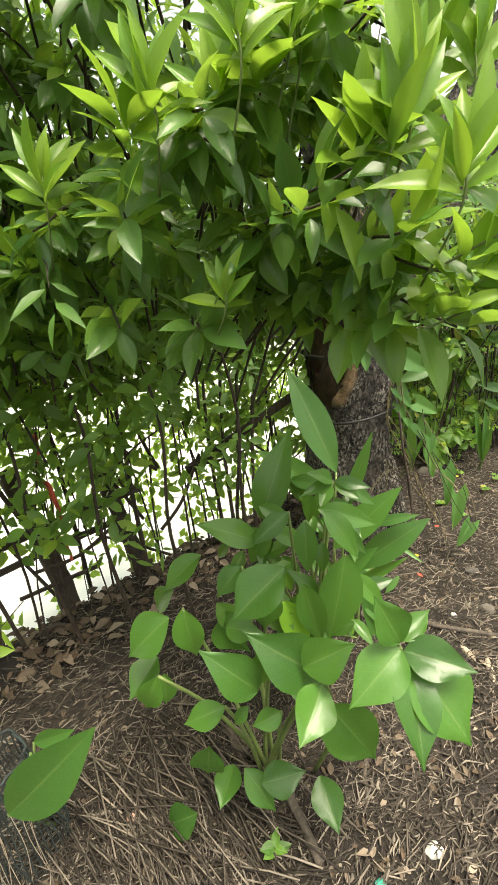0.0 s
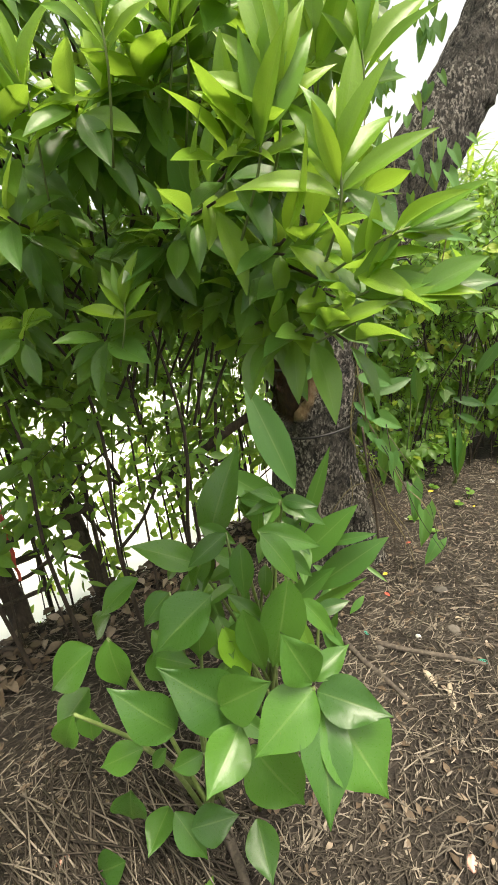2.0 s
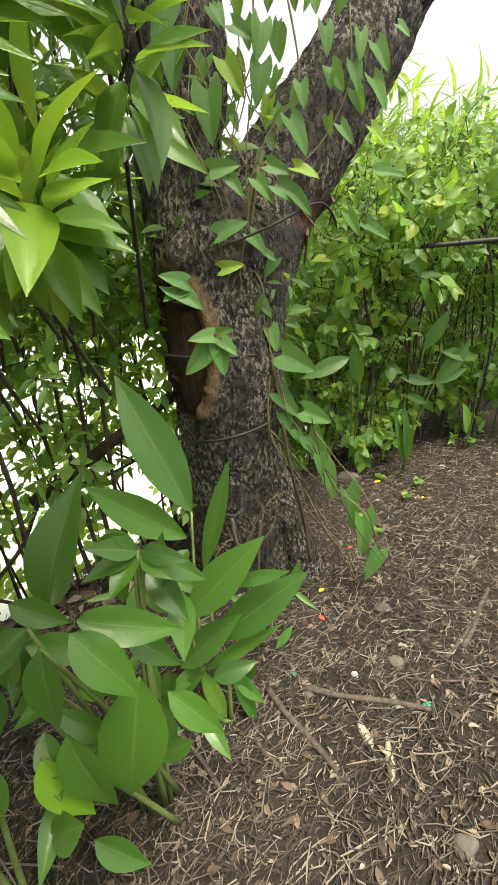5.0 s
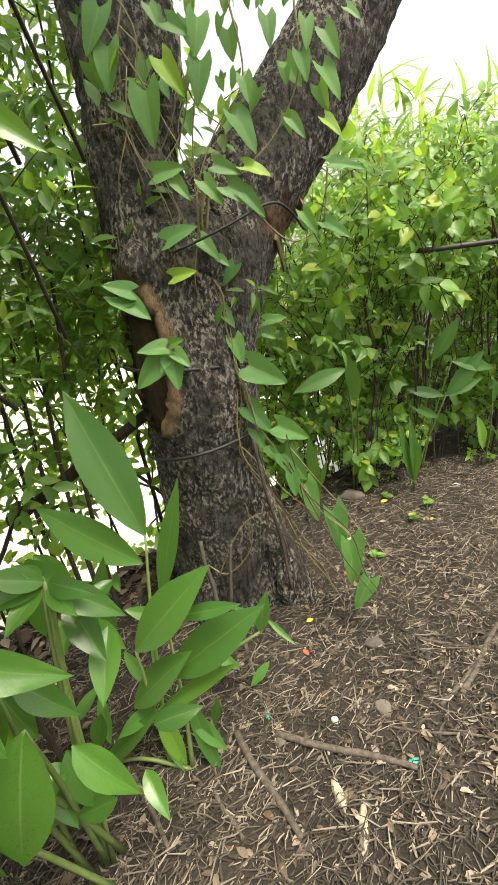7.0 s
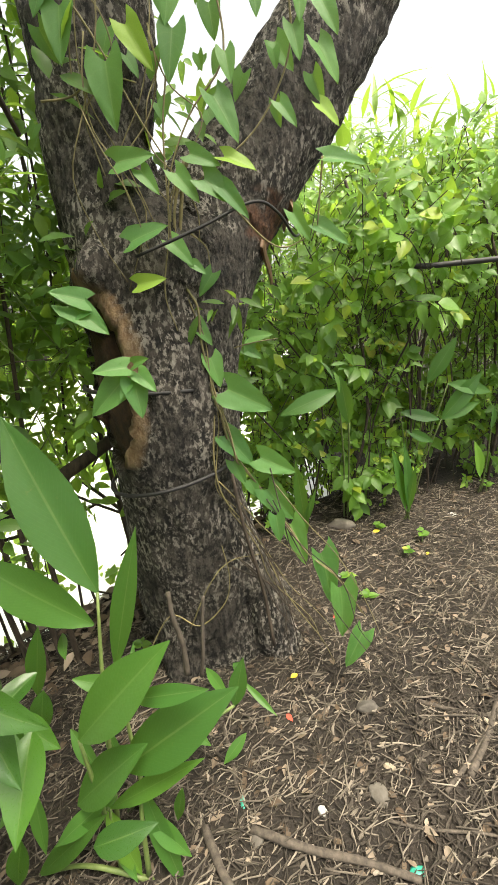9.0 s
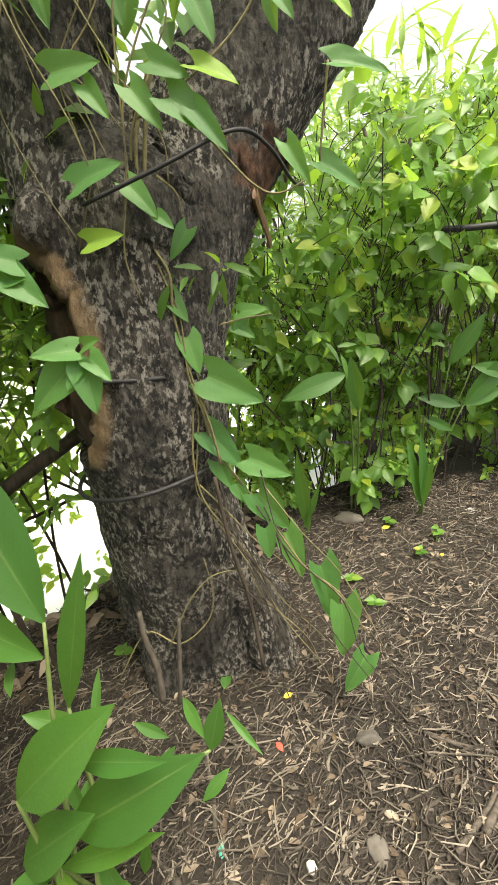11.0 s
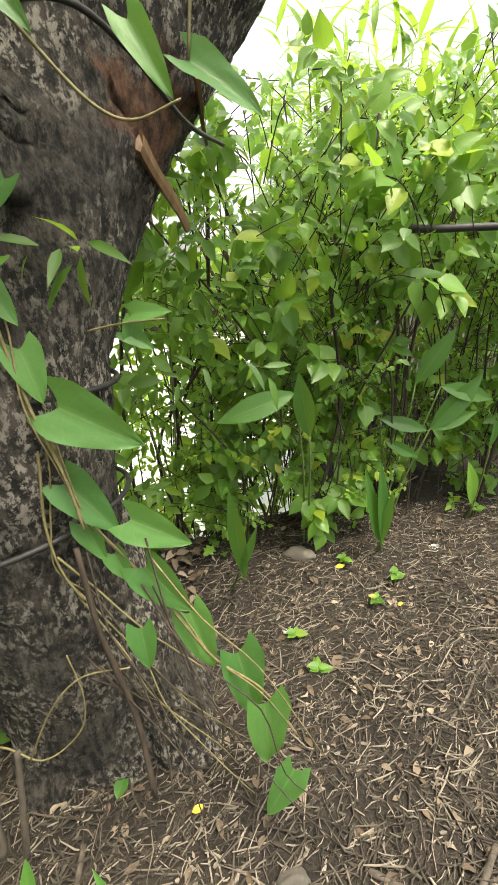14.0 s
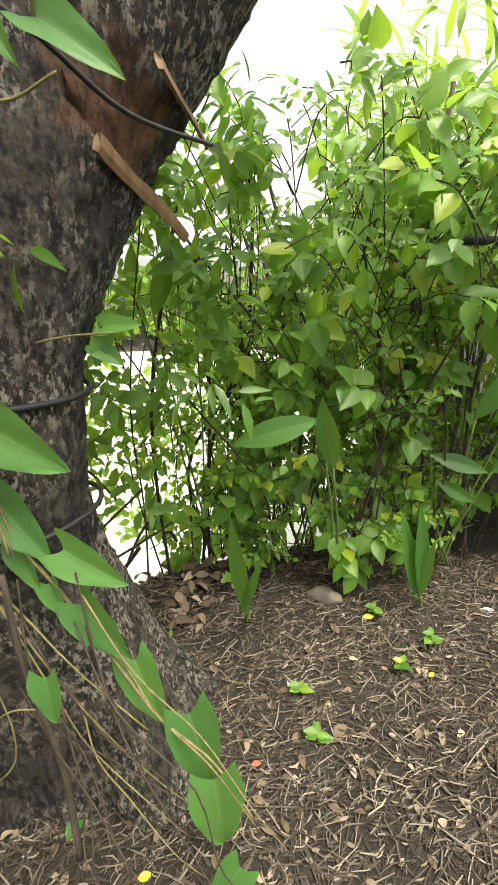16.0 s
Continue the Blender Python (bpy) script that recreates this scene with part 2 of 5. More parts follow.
def curve_pts(points, n=6):
    """Smooth points through the given ones (Catmull-Rom)."""
    p = [Vector(q) for q in points]
    p = [p[0] * 2 - p[1]] + p + [p[-1] * 2 - p[-2]]
    res = []
    for i in range(1, len(p) - 2):
        for k in range(n):
            s = k / n
            res.append(0.5 * ((2 * p[i]) + (p[i + 1] - p[i - 1]) * s + (2 * p[i - 1] - 5 * p[i] + 4 * p[i + 1] - p[i + 2]) * s * s
                              + (3 * p[i] - p[i - 1] - 3 * p[i + 1] + p[i + 2]) * s ** 3))
    res.append(p[-2])
    return res


def stem_mesh(name, points, r0, r1, mat, sides=6, n=5, wobble=0.0, seed=0):
    pts = curve_pts(points, n) if len(points) > 1 else points
    rad = [r0 + (r1 - r0) * i / (len(pts) - 1) for i in range(len(pts))]
    v, f = tube_data(pts, rad, sides, wobble, seed)
    return mesh_of(name, v, f, mat)


class Pile:
    """Many pieces joined into one mesh."""

    def __init__(self):
        self.v, self.loops, self.sizes, self.uv, self.n, self.leaves = [], [], [], [], 0, {}

    def add(self, verts, faces):
        verts = np.array([tuple(q) for q in verts], float)
        self.v.append(verts)
        for f in faces:
            self.loops.extend(q + self.n for q in f)
            self.sizes.append(len(f))
        self.uv.append(np.zeros((len(verts), 2)))
        self.n += len(verts)

    def mesh(self, name, mat, smooth=True):
        v, uv, n = list(self.v), list(self.uv), self.n
        loops, sizes = [np.array(self.loops, int)], [np.array(self.sizes, int)]
        for shape, poses in self.leaves.values():
            lv, lf, luv = shape
            a = np.array(poses)
            k, c = len(a), len(lv)
            w = (a[:, None, :, :3] * lv[None, :, None, :]).sum(3) + a[:, None, :, 3]
            v.append(w.reshape(-1, 3))
            uv.append(np.tile(np.array(luv, float), (k, 1)))
            f = np.array(lf, int).ravel()
            loops.append((f[None, :] + (n + c * np.arange(k))[:, None]).ravel())
            sizes.append(np.full(k * len(lf), 4))
            n += k * c
        v, uv, loops, sizes = np.concatenate(v), np.concatenate(uv), np.concatenate(loops), np.concatenate(sizes)
        me = bpy.data.meshes.new(name)
        me.vertices.add(len(v))
        me.vertices.foreach_set("co", v.astype(np.float32).ravel())
        me.loops.add(len(loops))
        me.loops.foreach_set("vertex_index", loops.astype(np.int32))
        me.polygons.add(len(sizes))
        me.polygons.foreach_set("loop_start", (np.cumsum(sizes) - sizes).astype(np.int32))
        me.polygons.foreach_set("use_smooth", np.full(len(sizes), smooth))
        lay = me.uv_layers.new(name="UVMap")
        lay.data.foreach_set("uv", uv[loops].astype(np.float32).ravel())
        me.materials.append(mat)
        me.update(calc_edges=True)
        return me


def leaf_shape(width, peak=0.45, rows=6, fold=0.25, droop=0.25, heart=0.0, wave=0.0, tip=1.0, half=2, seed=0, cut=0.0):
    """A leaf one unit long on +y, facing +z: its vertices, faces and (across, along)."""
    vs, fs, uv = [], [], []
    e = math.log(0.5) / math.log(peak)
    for i in range(rows + 1):
        s = i / rows
        w = width * 0.5 * (math.sin(math.pi * s ** e)) ** (0.85 if s ** e < 0.5 else tip)
        if heart:
            w = width * 0.5 * max(0.0, math.cos(math.pi * 0.5 * s)) ** 0.75 * (0.72 + 0.9 * min(s, 0.2) / 0.2 * 0.31)
        if i == 0 and not heart:
            w = width * 0.03
        if i == rows:
            w = 0.002
        if cut and 0 < i < rows:
            w *= 1 - cut * (i % 2)
        for k in range(-half, half + 1):
            u = k / half
            y = s - heart * (abs(u) ** 1.5 if abs(u) < 0.9 else 0.85) * (1 - s) ** 3 + heart * 0.55 * (1 - s) ** 3
            z = fold * abs(u) * w - droop * s * s + wave * math.sin(s * 11 + k * 2.1 + seed) * abs(u) * width
            vs.append((u * w, y, z))
            uv.append((u * 0.5 + 0.5, s))
    c = 2 * half + 1
    for i in range(rows):
        for k in range(c - 1):
            fs.append((i * c + k, i * c + k + 1, (i + 1) * c + k + 1, (i + 1) * c + k))
    return np.array(vs), fs, uv


def frame_of(base, tip, normal, scale_x=1.0):
    """The pose of a unit leaf from base to tip with the given facing."""
    b, t = Vector(base), Vector(tip)
    y = t - b
    ln = y.length
    y = y / ln
    n = Vector(normal)
    x = y.cross(n)
    if x.length < 0.05:
        x = y.cross(Vector((0.3, 0.2, 1)))
    x.normalize()
    z = x.cross(y)
    m = Matrix((x * ln * scale_x, y * ln, z * ln)).transposed().to_4x4()
    return Matrix.Translation(b) @ m


def put_leaf(pile, shape, m):
    pile.leaves.setdefault(id(shape), (shape, []))[1].append([tuple(row) for row in m][:3])


def twig(rnd, p, d, length, leaf, count, spread=0.9, up=0.3, face=0.3):
    """Leaf poses along a short shoot: (base, tip, normal)."""
    res = []
    d = Vector(d).normalized()
    a = d.orthogonal().normalized()
    c = d.cross(a)
    for i in range(count):
        s = (i + 0.5) / count
        b = Vector(p) + d * length * s
        ang = i * 2.4 + rnd.uniform(-0.5, 0.5)
        out = (a * math.cos(ang) + c * math.sin(ang)) * spread + d * (0.45 + 0.5 * s) + Vector((0, 0, up * rnd.uniform(-1.3, 0.5)))
        out.normalize()
        ln = leaf * rnd.uniform(0.65, 1.2)
        nrm = Vector((rnd.uniform(-0.6, 0.6), -face + rnd.uniform(-0.5, 0.5), 0.8))
        res.append((b + out * leaf * 0.12, b + out * (ln + leaf * 0.12), nrm))
    return res


# ---- large structure: ground and water ----
def bank_edge(x):
    if x < 0.5:
        return 2.65 + 0.85 * x
    if x < 1.5:
        return 3.07 + 0.45 * (x - 0.5)
    return 3.52 + 6.0 * (x - 1.5)


def ground_z(x, y):
    z = 0.018 * noise.noise(Vector((x * 1.7, y * 1.7, 0.3))) + 0.010 * noise.noise(Vector((x * 6, y * 6, 4.0))) + 0.005 * noise.noise(Vector((x * 19, y * 19, 9.0)))
    over = y - bank_edge(max(x, -4.0))
    if over > 0 and y < 30:
        z -= 1.1 * min(1.0, over / 0.7) ** 1.3
    if y > 18:
        z += min(1.9, (y - 18) * 0.5) if y < 30 else 0.8
    return z


def spaced(lo, hi, fine_lo, fine_hi, step):
    res, s = [], step
    q = fine_lo
    while q > lo:
        res.insert(0, q)
        s *= 1.35
        q -= s
    res.insert(0, lo)
    q = fine_lo + step
    while q < fine_hi:
        res.append(q)
        q += step
    s = step
    while q < hi:
        res.append(q)
        s *= 1.35
        q += s
    res.append(hi)
    return res


def build_ground():
    xs = spaced(-900, 900, -1.8, 3.2, 0.03)
    ys = spaced(-900, 900, -0.2, 4.0, 0.03)
    v = [(x, y, ground_z(x, y)) for y in ys for x in xs]
    nx = len(xs)
    f = [(j * nx + i, j * nx + i + 1, (j + 1) * nx + i + 1, (j + 1) * nx + i) for j in range(len(ys) - 1) for i in range(nx - 1)]
    tagged(part("ground", mesh_of("ground", v, f, M_SOIL)), "dark brown earth path strewn with mulch and twigs", "ground", kind="structure")
    w = [(x, y, -0.75) for y in (0.0, 8, 19.6) for x in (-40, -8, 0, 3, 40)]
    wf = [(j * 5 + i, j * 5 + i + 1, (j + 1) * 5 + i + 1, (j + 1) * 5 + i) for j in range(2) for i in range(4)]
    tagged(part("water", mesh_of("water", w, wf, M_WATER)), "bright milky water below the bank", "water", kind="structure")


build_ground()

# ---- the forked tree ----
TRUNK = [(0.53, 2.350, -0.100, 0.33), (0.53, 2.340, 0.000, 0.305), (0.505, 2.310, 0.133, 0.282), (0.485, 2.260, 0.351, 0.255), (0.480, 2.150, 0.793, 0.200), (0.491, 2.120, 1.114, 0.222), (0.489, 2.120, 1.384, 0.213), (0.518, 2.120, 1.528, 0.215), (0.54, 2.12, 1.63, 0.165), (0.56, 2.12, 1.70, 0.06)]
RIGHT_LIMB = [(0.500, 2.125, 1.020, 0.185), (0.520, 2.130, 1.220, 0.205), (0.575, 2.190, 1.421, 0.212), (0.683, 2.265, 1.616, 0.198), (0.833, 2.300, 1.792, 0.176), (1.026, 2.340, 2.011, 0.160), (1.186, 2.380, 2.230, 0.149), (1.398, 2.440, 2.600, 0.133), (1.608, 2.500, 3.204, 0.106), (1.714, 2.500, 4.053, 0.064)]
LEFT_LIMB = [(0.49, 2.12, 1.1, 0.185), (0.47, 2.120, 1.420, 0.195), (0.412, 2.120, 1.773, 0.134), (0.440, 2.120, 1.966, 0.147), (0.443, 2.140, 2.153, 0.157), (0.413, 2.180, 2.500, 0.140), (0.343, 2.200, 3.100, 0.110), (0.293, 2.200, 3.900, 0.060)]


def limb_pile(pile, rows, seed):
    pts = curve_pts([r[:3] for r in rows], 17)
    rad = [q.x for q in curve_pts([(r[3], 0, 0) for r in rows], 17)]
    v, f = tube_data(pts, rad, 80, 0.0, seed)
    pile.add(v, f)


def build_tree():
    tree = thing("mango_tree", "old forked tree with dark rough bark and a scar", "tree", at=(0.56, 2.1, 0))
    pile = Pile()
    for rows, seed in ((TRUNK, 0), (RIGHT_LIMB, 5), (LEFT_LIMB, 9)):
        limb_pile(pile, rows, seed)
    for ang, ln in ((185, 0.16), (335, 0.16), (20, 0.2), (110, 0.2)):
        a = radians(ang)
        d = Vector((math.cos(a), math.sin(a), 0))
        c = Vector((0.522, 2.36, 0))
        v, f = tube_data([c + d * 0.12 + Vector((0, 0, 0.22)), c + d * 0.25 + Vector((0, 0, 0.05)), c + d * (0.27 + ln * 0.5) + Vector((0, 0, -0.04))], [0.1, 0.07, 0.03], 24, 0.2, ang)
        pile.add(v, f)
    for pts, rad in (([(0.58, 2.16, 0.95), (0.62, 2.15, 0.68), (0.68, 2.15, 0.36), (0.745, 2.15, 0.10), (0.78, 2.14, -0.06)], [0.05, 0.068, 0.075, 0.088, 0.10]),
                     ([(0.43, 2.16, 0.5), (0.41, 2.13, 0.22), (0.39, 2.10, -0.05)], [0.08, 0.09, 0.10])):
        c = curve_pts(pts, 8)
        v, f = tube_data(c, [q.x for q in curve_pts([(q, 0, 0) for q in rad], 8)], 36, 0.15, rad[0])
        pile.add(v, f)
    # knob on the outer limb and burl below the fork
    for c, r in (((1.27, 2.3, 2.2), 0.04), ((1.31, 2.3, 2.26), 0.045), ((0.40, 1.95, 1.50), 0.055)):
        v, f = tube_data([Vector(c) + Vector((0, 0, k * r * 0.5)) for k in range(-2, 3)], [r * 0.35, r * 0.85, r, r * 0.85, r * 0.35], 10, 0.3, r * 50)
        pile.add(v, f)
    me = pile.mesh("trunk", M_BARK)
    col = me.color_attributes.new("wound", "FLOAT_COLOR", "POINT")
    scar = curve_pts([(0.339, 1.980, 1.475), (0.395, 1.950, 1.411), (0.435, 1.930, 1.318), (0.442, 1.930, 1.192), (0.423, 1.940, 1.057), (0.382, 1.960, 0.956)], 6)
    for i, vert in enumerate(me.vertices):
        p, n = vert.co.copy(), vert.normal.copy()
        h = 0.012 * noise.fractal(Vector((p.x * 9, p.y * 9, p.z * 5)), 1.0, 2.0, 4) + 0.011 * noise.ridged_multi_fractal(Vector((p.x * 22, p.y * 22, p.z * 11)), 1.0, 2.0, 3, 1.0, 2.0)
        wound = lip = raw_bark = 0.0
        if p.y < 2.13 and 0.8 < p.z < 1.55:
            k = min(range(len(scar)), key=lambda q: (scar[q].x - p.x) ** 2 + (scar[q].z - p.z) ** 2)
            d = math.hypot(scar[k].x - p.x, scar[k].z - p.z)
            lip = max(0.0, 1 - max(0, d - 0.014) / 0.014) if p.z < 1.5 else 0.0
            inside = scar[k].x - p.x
            if 0.01 < inside < 0.22 and scar[-1].z - 0.03 < p.z < 1.42:
                wound = min(1.0, (inside - 0.01) / 0.02) * min(1.0, (p.z - 0.84) / 0.05) * min(1.0, max(0.0, (1.46 - p.z) / 0.05))
                h = h * 0.5 - 0.035 * wound
            h += lip * 0.016
        d = math.hypot(p.x - 0.879, (p.z - 1.588) * 1.2)
        nn = noise.noise(p * 20) * 0.05 + noise.noise(p * 55) * 0.025
        if p.y < 2.25:
            raw_bark = max(0.0, min(1.0, (0.10 + nn * 1.6 - d) / 0.035))
        vert.co = p + n * h
        col.data[i].color = (wound, lip * (1 - wound * 0.3), raw_bark, 1)
    me.polygons.foreach_set("use_smooth", [True] * len(me.polygons))
    inv = Matrix.Translation((-0.56, -2.1, 0))
    me.transform(inv)
    part("trunk", me, tree)
    # crown high above the path
    r = random.Random(31)
    crown, shape = Pile(), leaf_shape(0.32, 0.45, 3, 0.2, 0.2, half=1)
    wood = Pile()
    for i in range(12):
        start = Vector((1.55, 2.3, 3.6)) if i % 2 else Vector((0.31, 2.2, 3.5))
        a = r.uniform(0, 6.28)
        end = start + Vector((math.cos(a) * r.uniform(0.6, 2.0), math.sin(a) * r.uniform(0.6, 1.8), r.uniform(0.2, 1.5)))
        v, f = tube_data(curve_pts([start, (start + end) * 0.5 + Vector((0, 0, 0.15)), end], 4), [0.05 - 0.005 * k for k in range(9)], 5)
        wood.add(v, f)
        for k in range(14):
            s = r.uniform(0.3, 1.05)
            p = start.lerp(end, s) + Vector((r.gauss(0, 0.22), r.gauss(0, 0.22), r.gauss(0, 0.18)))
            for b, t, n in twig(r, p, (r.uniform(-1, 1), r.uniform(-1, 1), r.uniform(-0.3, 0.8)), 0.12, 0.16, 6):
                put_leaf(crown, shape, frame_of(b, t, n))
    for nm, pl, mat in (("branches", wood, M_STEM), ("crown", crown, M_THICKET)):
        m2 = pl.mesh(nm, mat)
        m2.transform(inv)
        tagged(part(nm, m2, tree), kind="stuff")
    # dark ties round the trunk
    for z, r0, tilt in ((0.86, 0.238, 0.03), (1.16, 0.252, -0.02)):
        pts = []
        for k in range(33):
            a = 2 * math.pi * k / 32
            rr = r0 + 0.006 * math.sin(3 * a + z)
            pts.append((0.480 - 0.56 + rr * math.cos(a), 2.135 - 2.1 + rr * math.sin(a), z + tilt * math.cos(a) - 0.03 * math.sin(a) * 0.3))
        v, f = tube_data(pts, 0.0062, 8, cap=False)
        part("tie", mesh_of("tie", v, f, M_WIRE), tree, "black rubber tie round the trunk")


build_tree()

# rope slung under the fork
rope = tagged(part("rope", stem_mesh("rope", [(0.514, 1.840, 1.507),
    (0.673, 1.830, 1.553),
    (0.804, 1.860, 1.601),
    (0.871, 1.930, 1.587),
    (0.930, 2.050, 1.546),
    (0.993, 2.300, 1.578)], 0.0038, 0.0038, M_WIRE, 6, 6)), "thin black hose slung round the fork of the tree", "hose")


def bamboo(name, a, b, r, label):
    a, b = Vector(a), Vector(b)
    d = (b - a).normalized()
    side = d.cross(Vector((0.3, -1, 0.2))).normalized()
    flat = side.cross(d)
    v, f = [], []
    for i in range(17):
        q = i / 16
        w = r * (1.0 - 0.25 * q) * (1 + 0.18 * noise.noise(Vector((q * 9, r * 300, 0))))
        c = a.lerp(b, q) + side * 0.003 * math.sin(q * 7)
        for u, h in ((-1, -0.3), (0, -0.45), (1, -0.3), (1.05, 0.25), (0.2, 0.4), (-0.95, 0.25)):
            ragged = d * (0.018 * noise.noise(Vector((u * 4, h * 7, i))) if i in (0, 16) else 0)
            v.append(c + side * u * w + flat * h * w + ragged)
    for i in range(16):
        for k in range(6):
            f.append((i * 6 + k, i * 6 + (k + 1) % 6, i * 6 + 6 + (k + 1) % 6, i * 6 + 6 + k))
    f += [(5, 4, 3, 2, 1, 0), (96, 97, 98, 99, 100, 101)]
    return tagged(part(name, mesh_of(name, v, f, M_BAMBOO, smooth=False)), label, "stake", "bamboo stakes")


bamboo("bamboo_stake", (0.847, 2.130, 1.544), (0.900, 2.420, 1.443), 0.015, "split brown bamboo stake wedged under the limb")
bamboo("bamboo_stake", (0.949, 2.150, 1.645), (0.957, 2.420, 1.617), 0.012, "thin brown bamboo stake wedged under the limb")

# ---- climbing yam vine ----
HEART = [leaf_shape(0.74, 0.4, 9, 0.28, 0.12, heart=0.24, wave=0.02, half=4, seed=s) for s in range(3)]
HEART_MESH = [mesh_of("heart_leaf", s[0], s[1], M_HEART, s[2]) for s in HEART]
VINE_LOW = [(0.577, 1.950, 1.303, 0.584, 1.930, 1.157),
    (0.649, 1.950, 1.252, 0.676, 1.930, 1.156),
    (0.671, 1.950, 1.155, 0.817, 1.930, 1.071),
    (0.653, 1.970, 1.013, 0.749, 1.950, 0.895),
    (0.750, 1.970, 0.922, 0.876, 1.950, 0.853),
    (0.677, 1.970, 0.922, 0.711, 1.950, 0.833),
    (0.720, 1.970, 0.849, 0.750, 1.950, 0.778),
    (0.767, 1.970, 0.820, 0.859, 1.950, 0.682),
    (0.787, 1.840, 0.788, 0.795, 1.820, 0.690),
    (0.841, 2.000, 0.673, 0.897, 1.980, 0.476),
    (0.940, 2.000, 0.549, 0.991, 1.980, 0.291),
    (0.998, 1.960, 0.427, 1.017, 1.940, 0.162),
    (1.071, 1.900, 0.263, 0.986, 1.860, 0.121),
    (0.610, 1.950, 1.354, 0.667, 1.930, 1.278),
    (0.695, 1.950, 1.469, 0.645, 1.930, 1.407),
    (0.584, 1.950, 1.542, 0.634, 1.930, 1.469)]
VINE_HIGH = [(0.885, 1.820, 1.572, 0.928, 1.800, 1.497),
    (0.937, 1.820, 1.536, 1.022, 1.800, 1.484),
    (0.731, 1.850, 1.642, 0.791, 1.830, 1.566),
    (0.953, 1.800, 1.661, 1.068, 1.800, 1.648),
    (0.769, 2.200, 1.263, 0.861, 2.180, 1.272),
    (0.751, 2.200, 1.237, 0.818, 2.180, 1.194),
    (0.744, 2.200, 1.241, 0.705, 2.180, 1.274),
    (0.783, 2.200, 1.256, 0.761, 2.180, 1.188),
    (0.452, 1.860, 2.080, 0.389, 1.840, 1.975),
    (0.447, 1.860, 2.005, 0.425, 1.840, 1.891),
    (0.519, 1.860, 1.911, 0.513, 1.840, 1.765),
    (0.559, 1.860, 2.063, 0.577, 1.840, 2.011),
    (0.593, 1.860, 2.027, 0.653, 1.840, 1.983),
    (0.678, 1.860, 2.033, 0.656, 1.840, 1.939),
    (0.671, 1.860, 1.951, 0.646, 1.840, 1.842),
    (0.566, 1.860, 1.963, 0.614, 1.840, 1.866),
    (0.940, 1.860, 1.998, 0.937, 1.840, 1.923),
    (0.980, 1.860, 1.972, 1.017, 1.840, 1.897),
    (0.920, 1.860, 1.934, 0.932, 1.840, 1.859),
    (0.968, 1.860, 1.900, 1.018, 1.840, 1.813),
    (0.878, 1.860, 1.797, 0.918, 1.840, 1.739),
    (0.967, 1.860, 1.786, 1.015, 1.840, 1.734),
    (0.732, 1.860, 1.826, 0.788, 1.840, 1.723),
    (0.489, 1.860, 1.706, 0.589, 1.840, 1.715),
    (0.549, 1.860, 1.695, 0.590, 1.840, 1.635),
    (0.490, 1.860, 1.537, 0.595, 1.840, 1.575),
    (0.492, 1.860, 1.445, 0.574, 1.840, 1.456),
    (0.593, 1.860, 1.542, 0.648, 1.840, 1.477),
    (0.661, 1.860, 1.714, 0.737, 1.840, 1.680),
    (0.737, 1.860, 1.701, 0.820, 1.840, 1.668),
    (0.625, 1.860, 1.685, 0.680, 1.840, 1.611),
    (0.685, 1.860, 1.665, 0.773, 1.840, 1.599),
    (0.772, 1.860, 1.899, 0.779, 1.840, 1.830),
    (0.843, 1.860, 2.015, 0.847, 1.840, 1.939),
    (1.039, 1.860, 2.003, 1.073, 1.840, 1.968),
    (0.640, 1.860, 1.484, 0.674, 1.840, 1.455),
    (0.463, 1.800, 1.255, 0.376, 1.760, 1.261),
    (0.451, 1.800, 1.240, 0.352, 1.760, 1.151),
    (0.464, 1.800, 1.260, 0.509, 1.760, 1.278),
    (0.469, 1.800, 1.246, 0.519, 1.760, 1.199),
    (0.455, 1.800, 1.231, 0.430, 1.760, 1.188),
    (0.460, 1.800, 1.239, 0.475, 1.760, 1.134),
    (0.397, 1.800, 1.415, 0.321, 1.760, 1.450),
    (0.335, 1.800, 1.423, 0.434, 1.760, 1.347),
    (0.386, 1.800, 1.401, 0.319, 1.760, 1.381)]
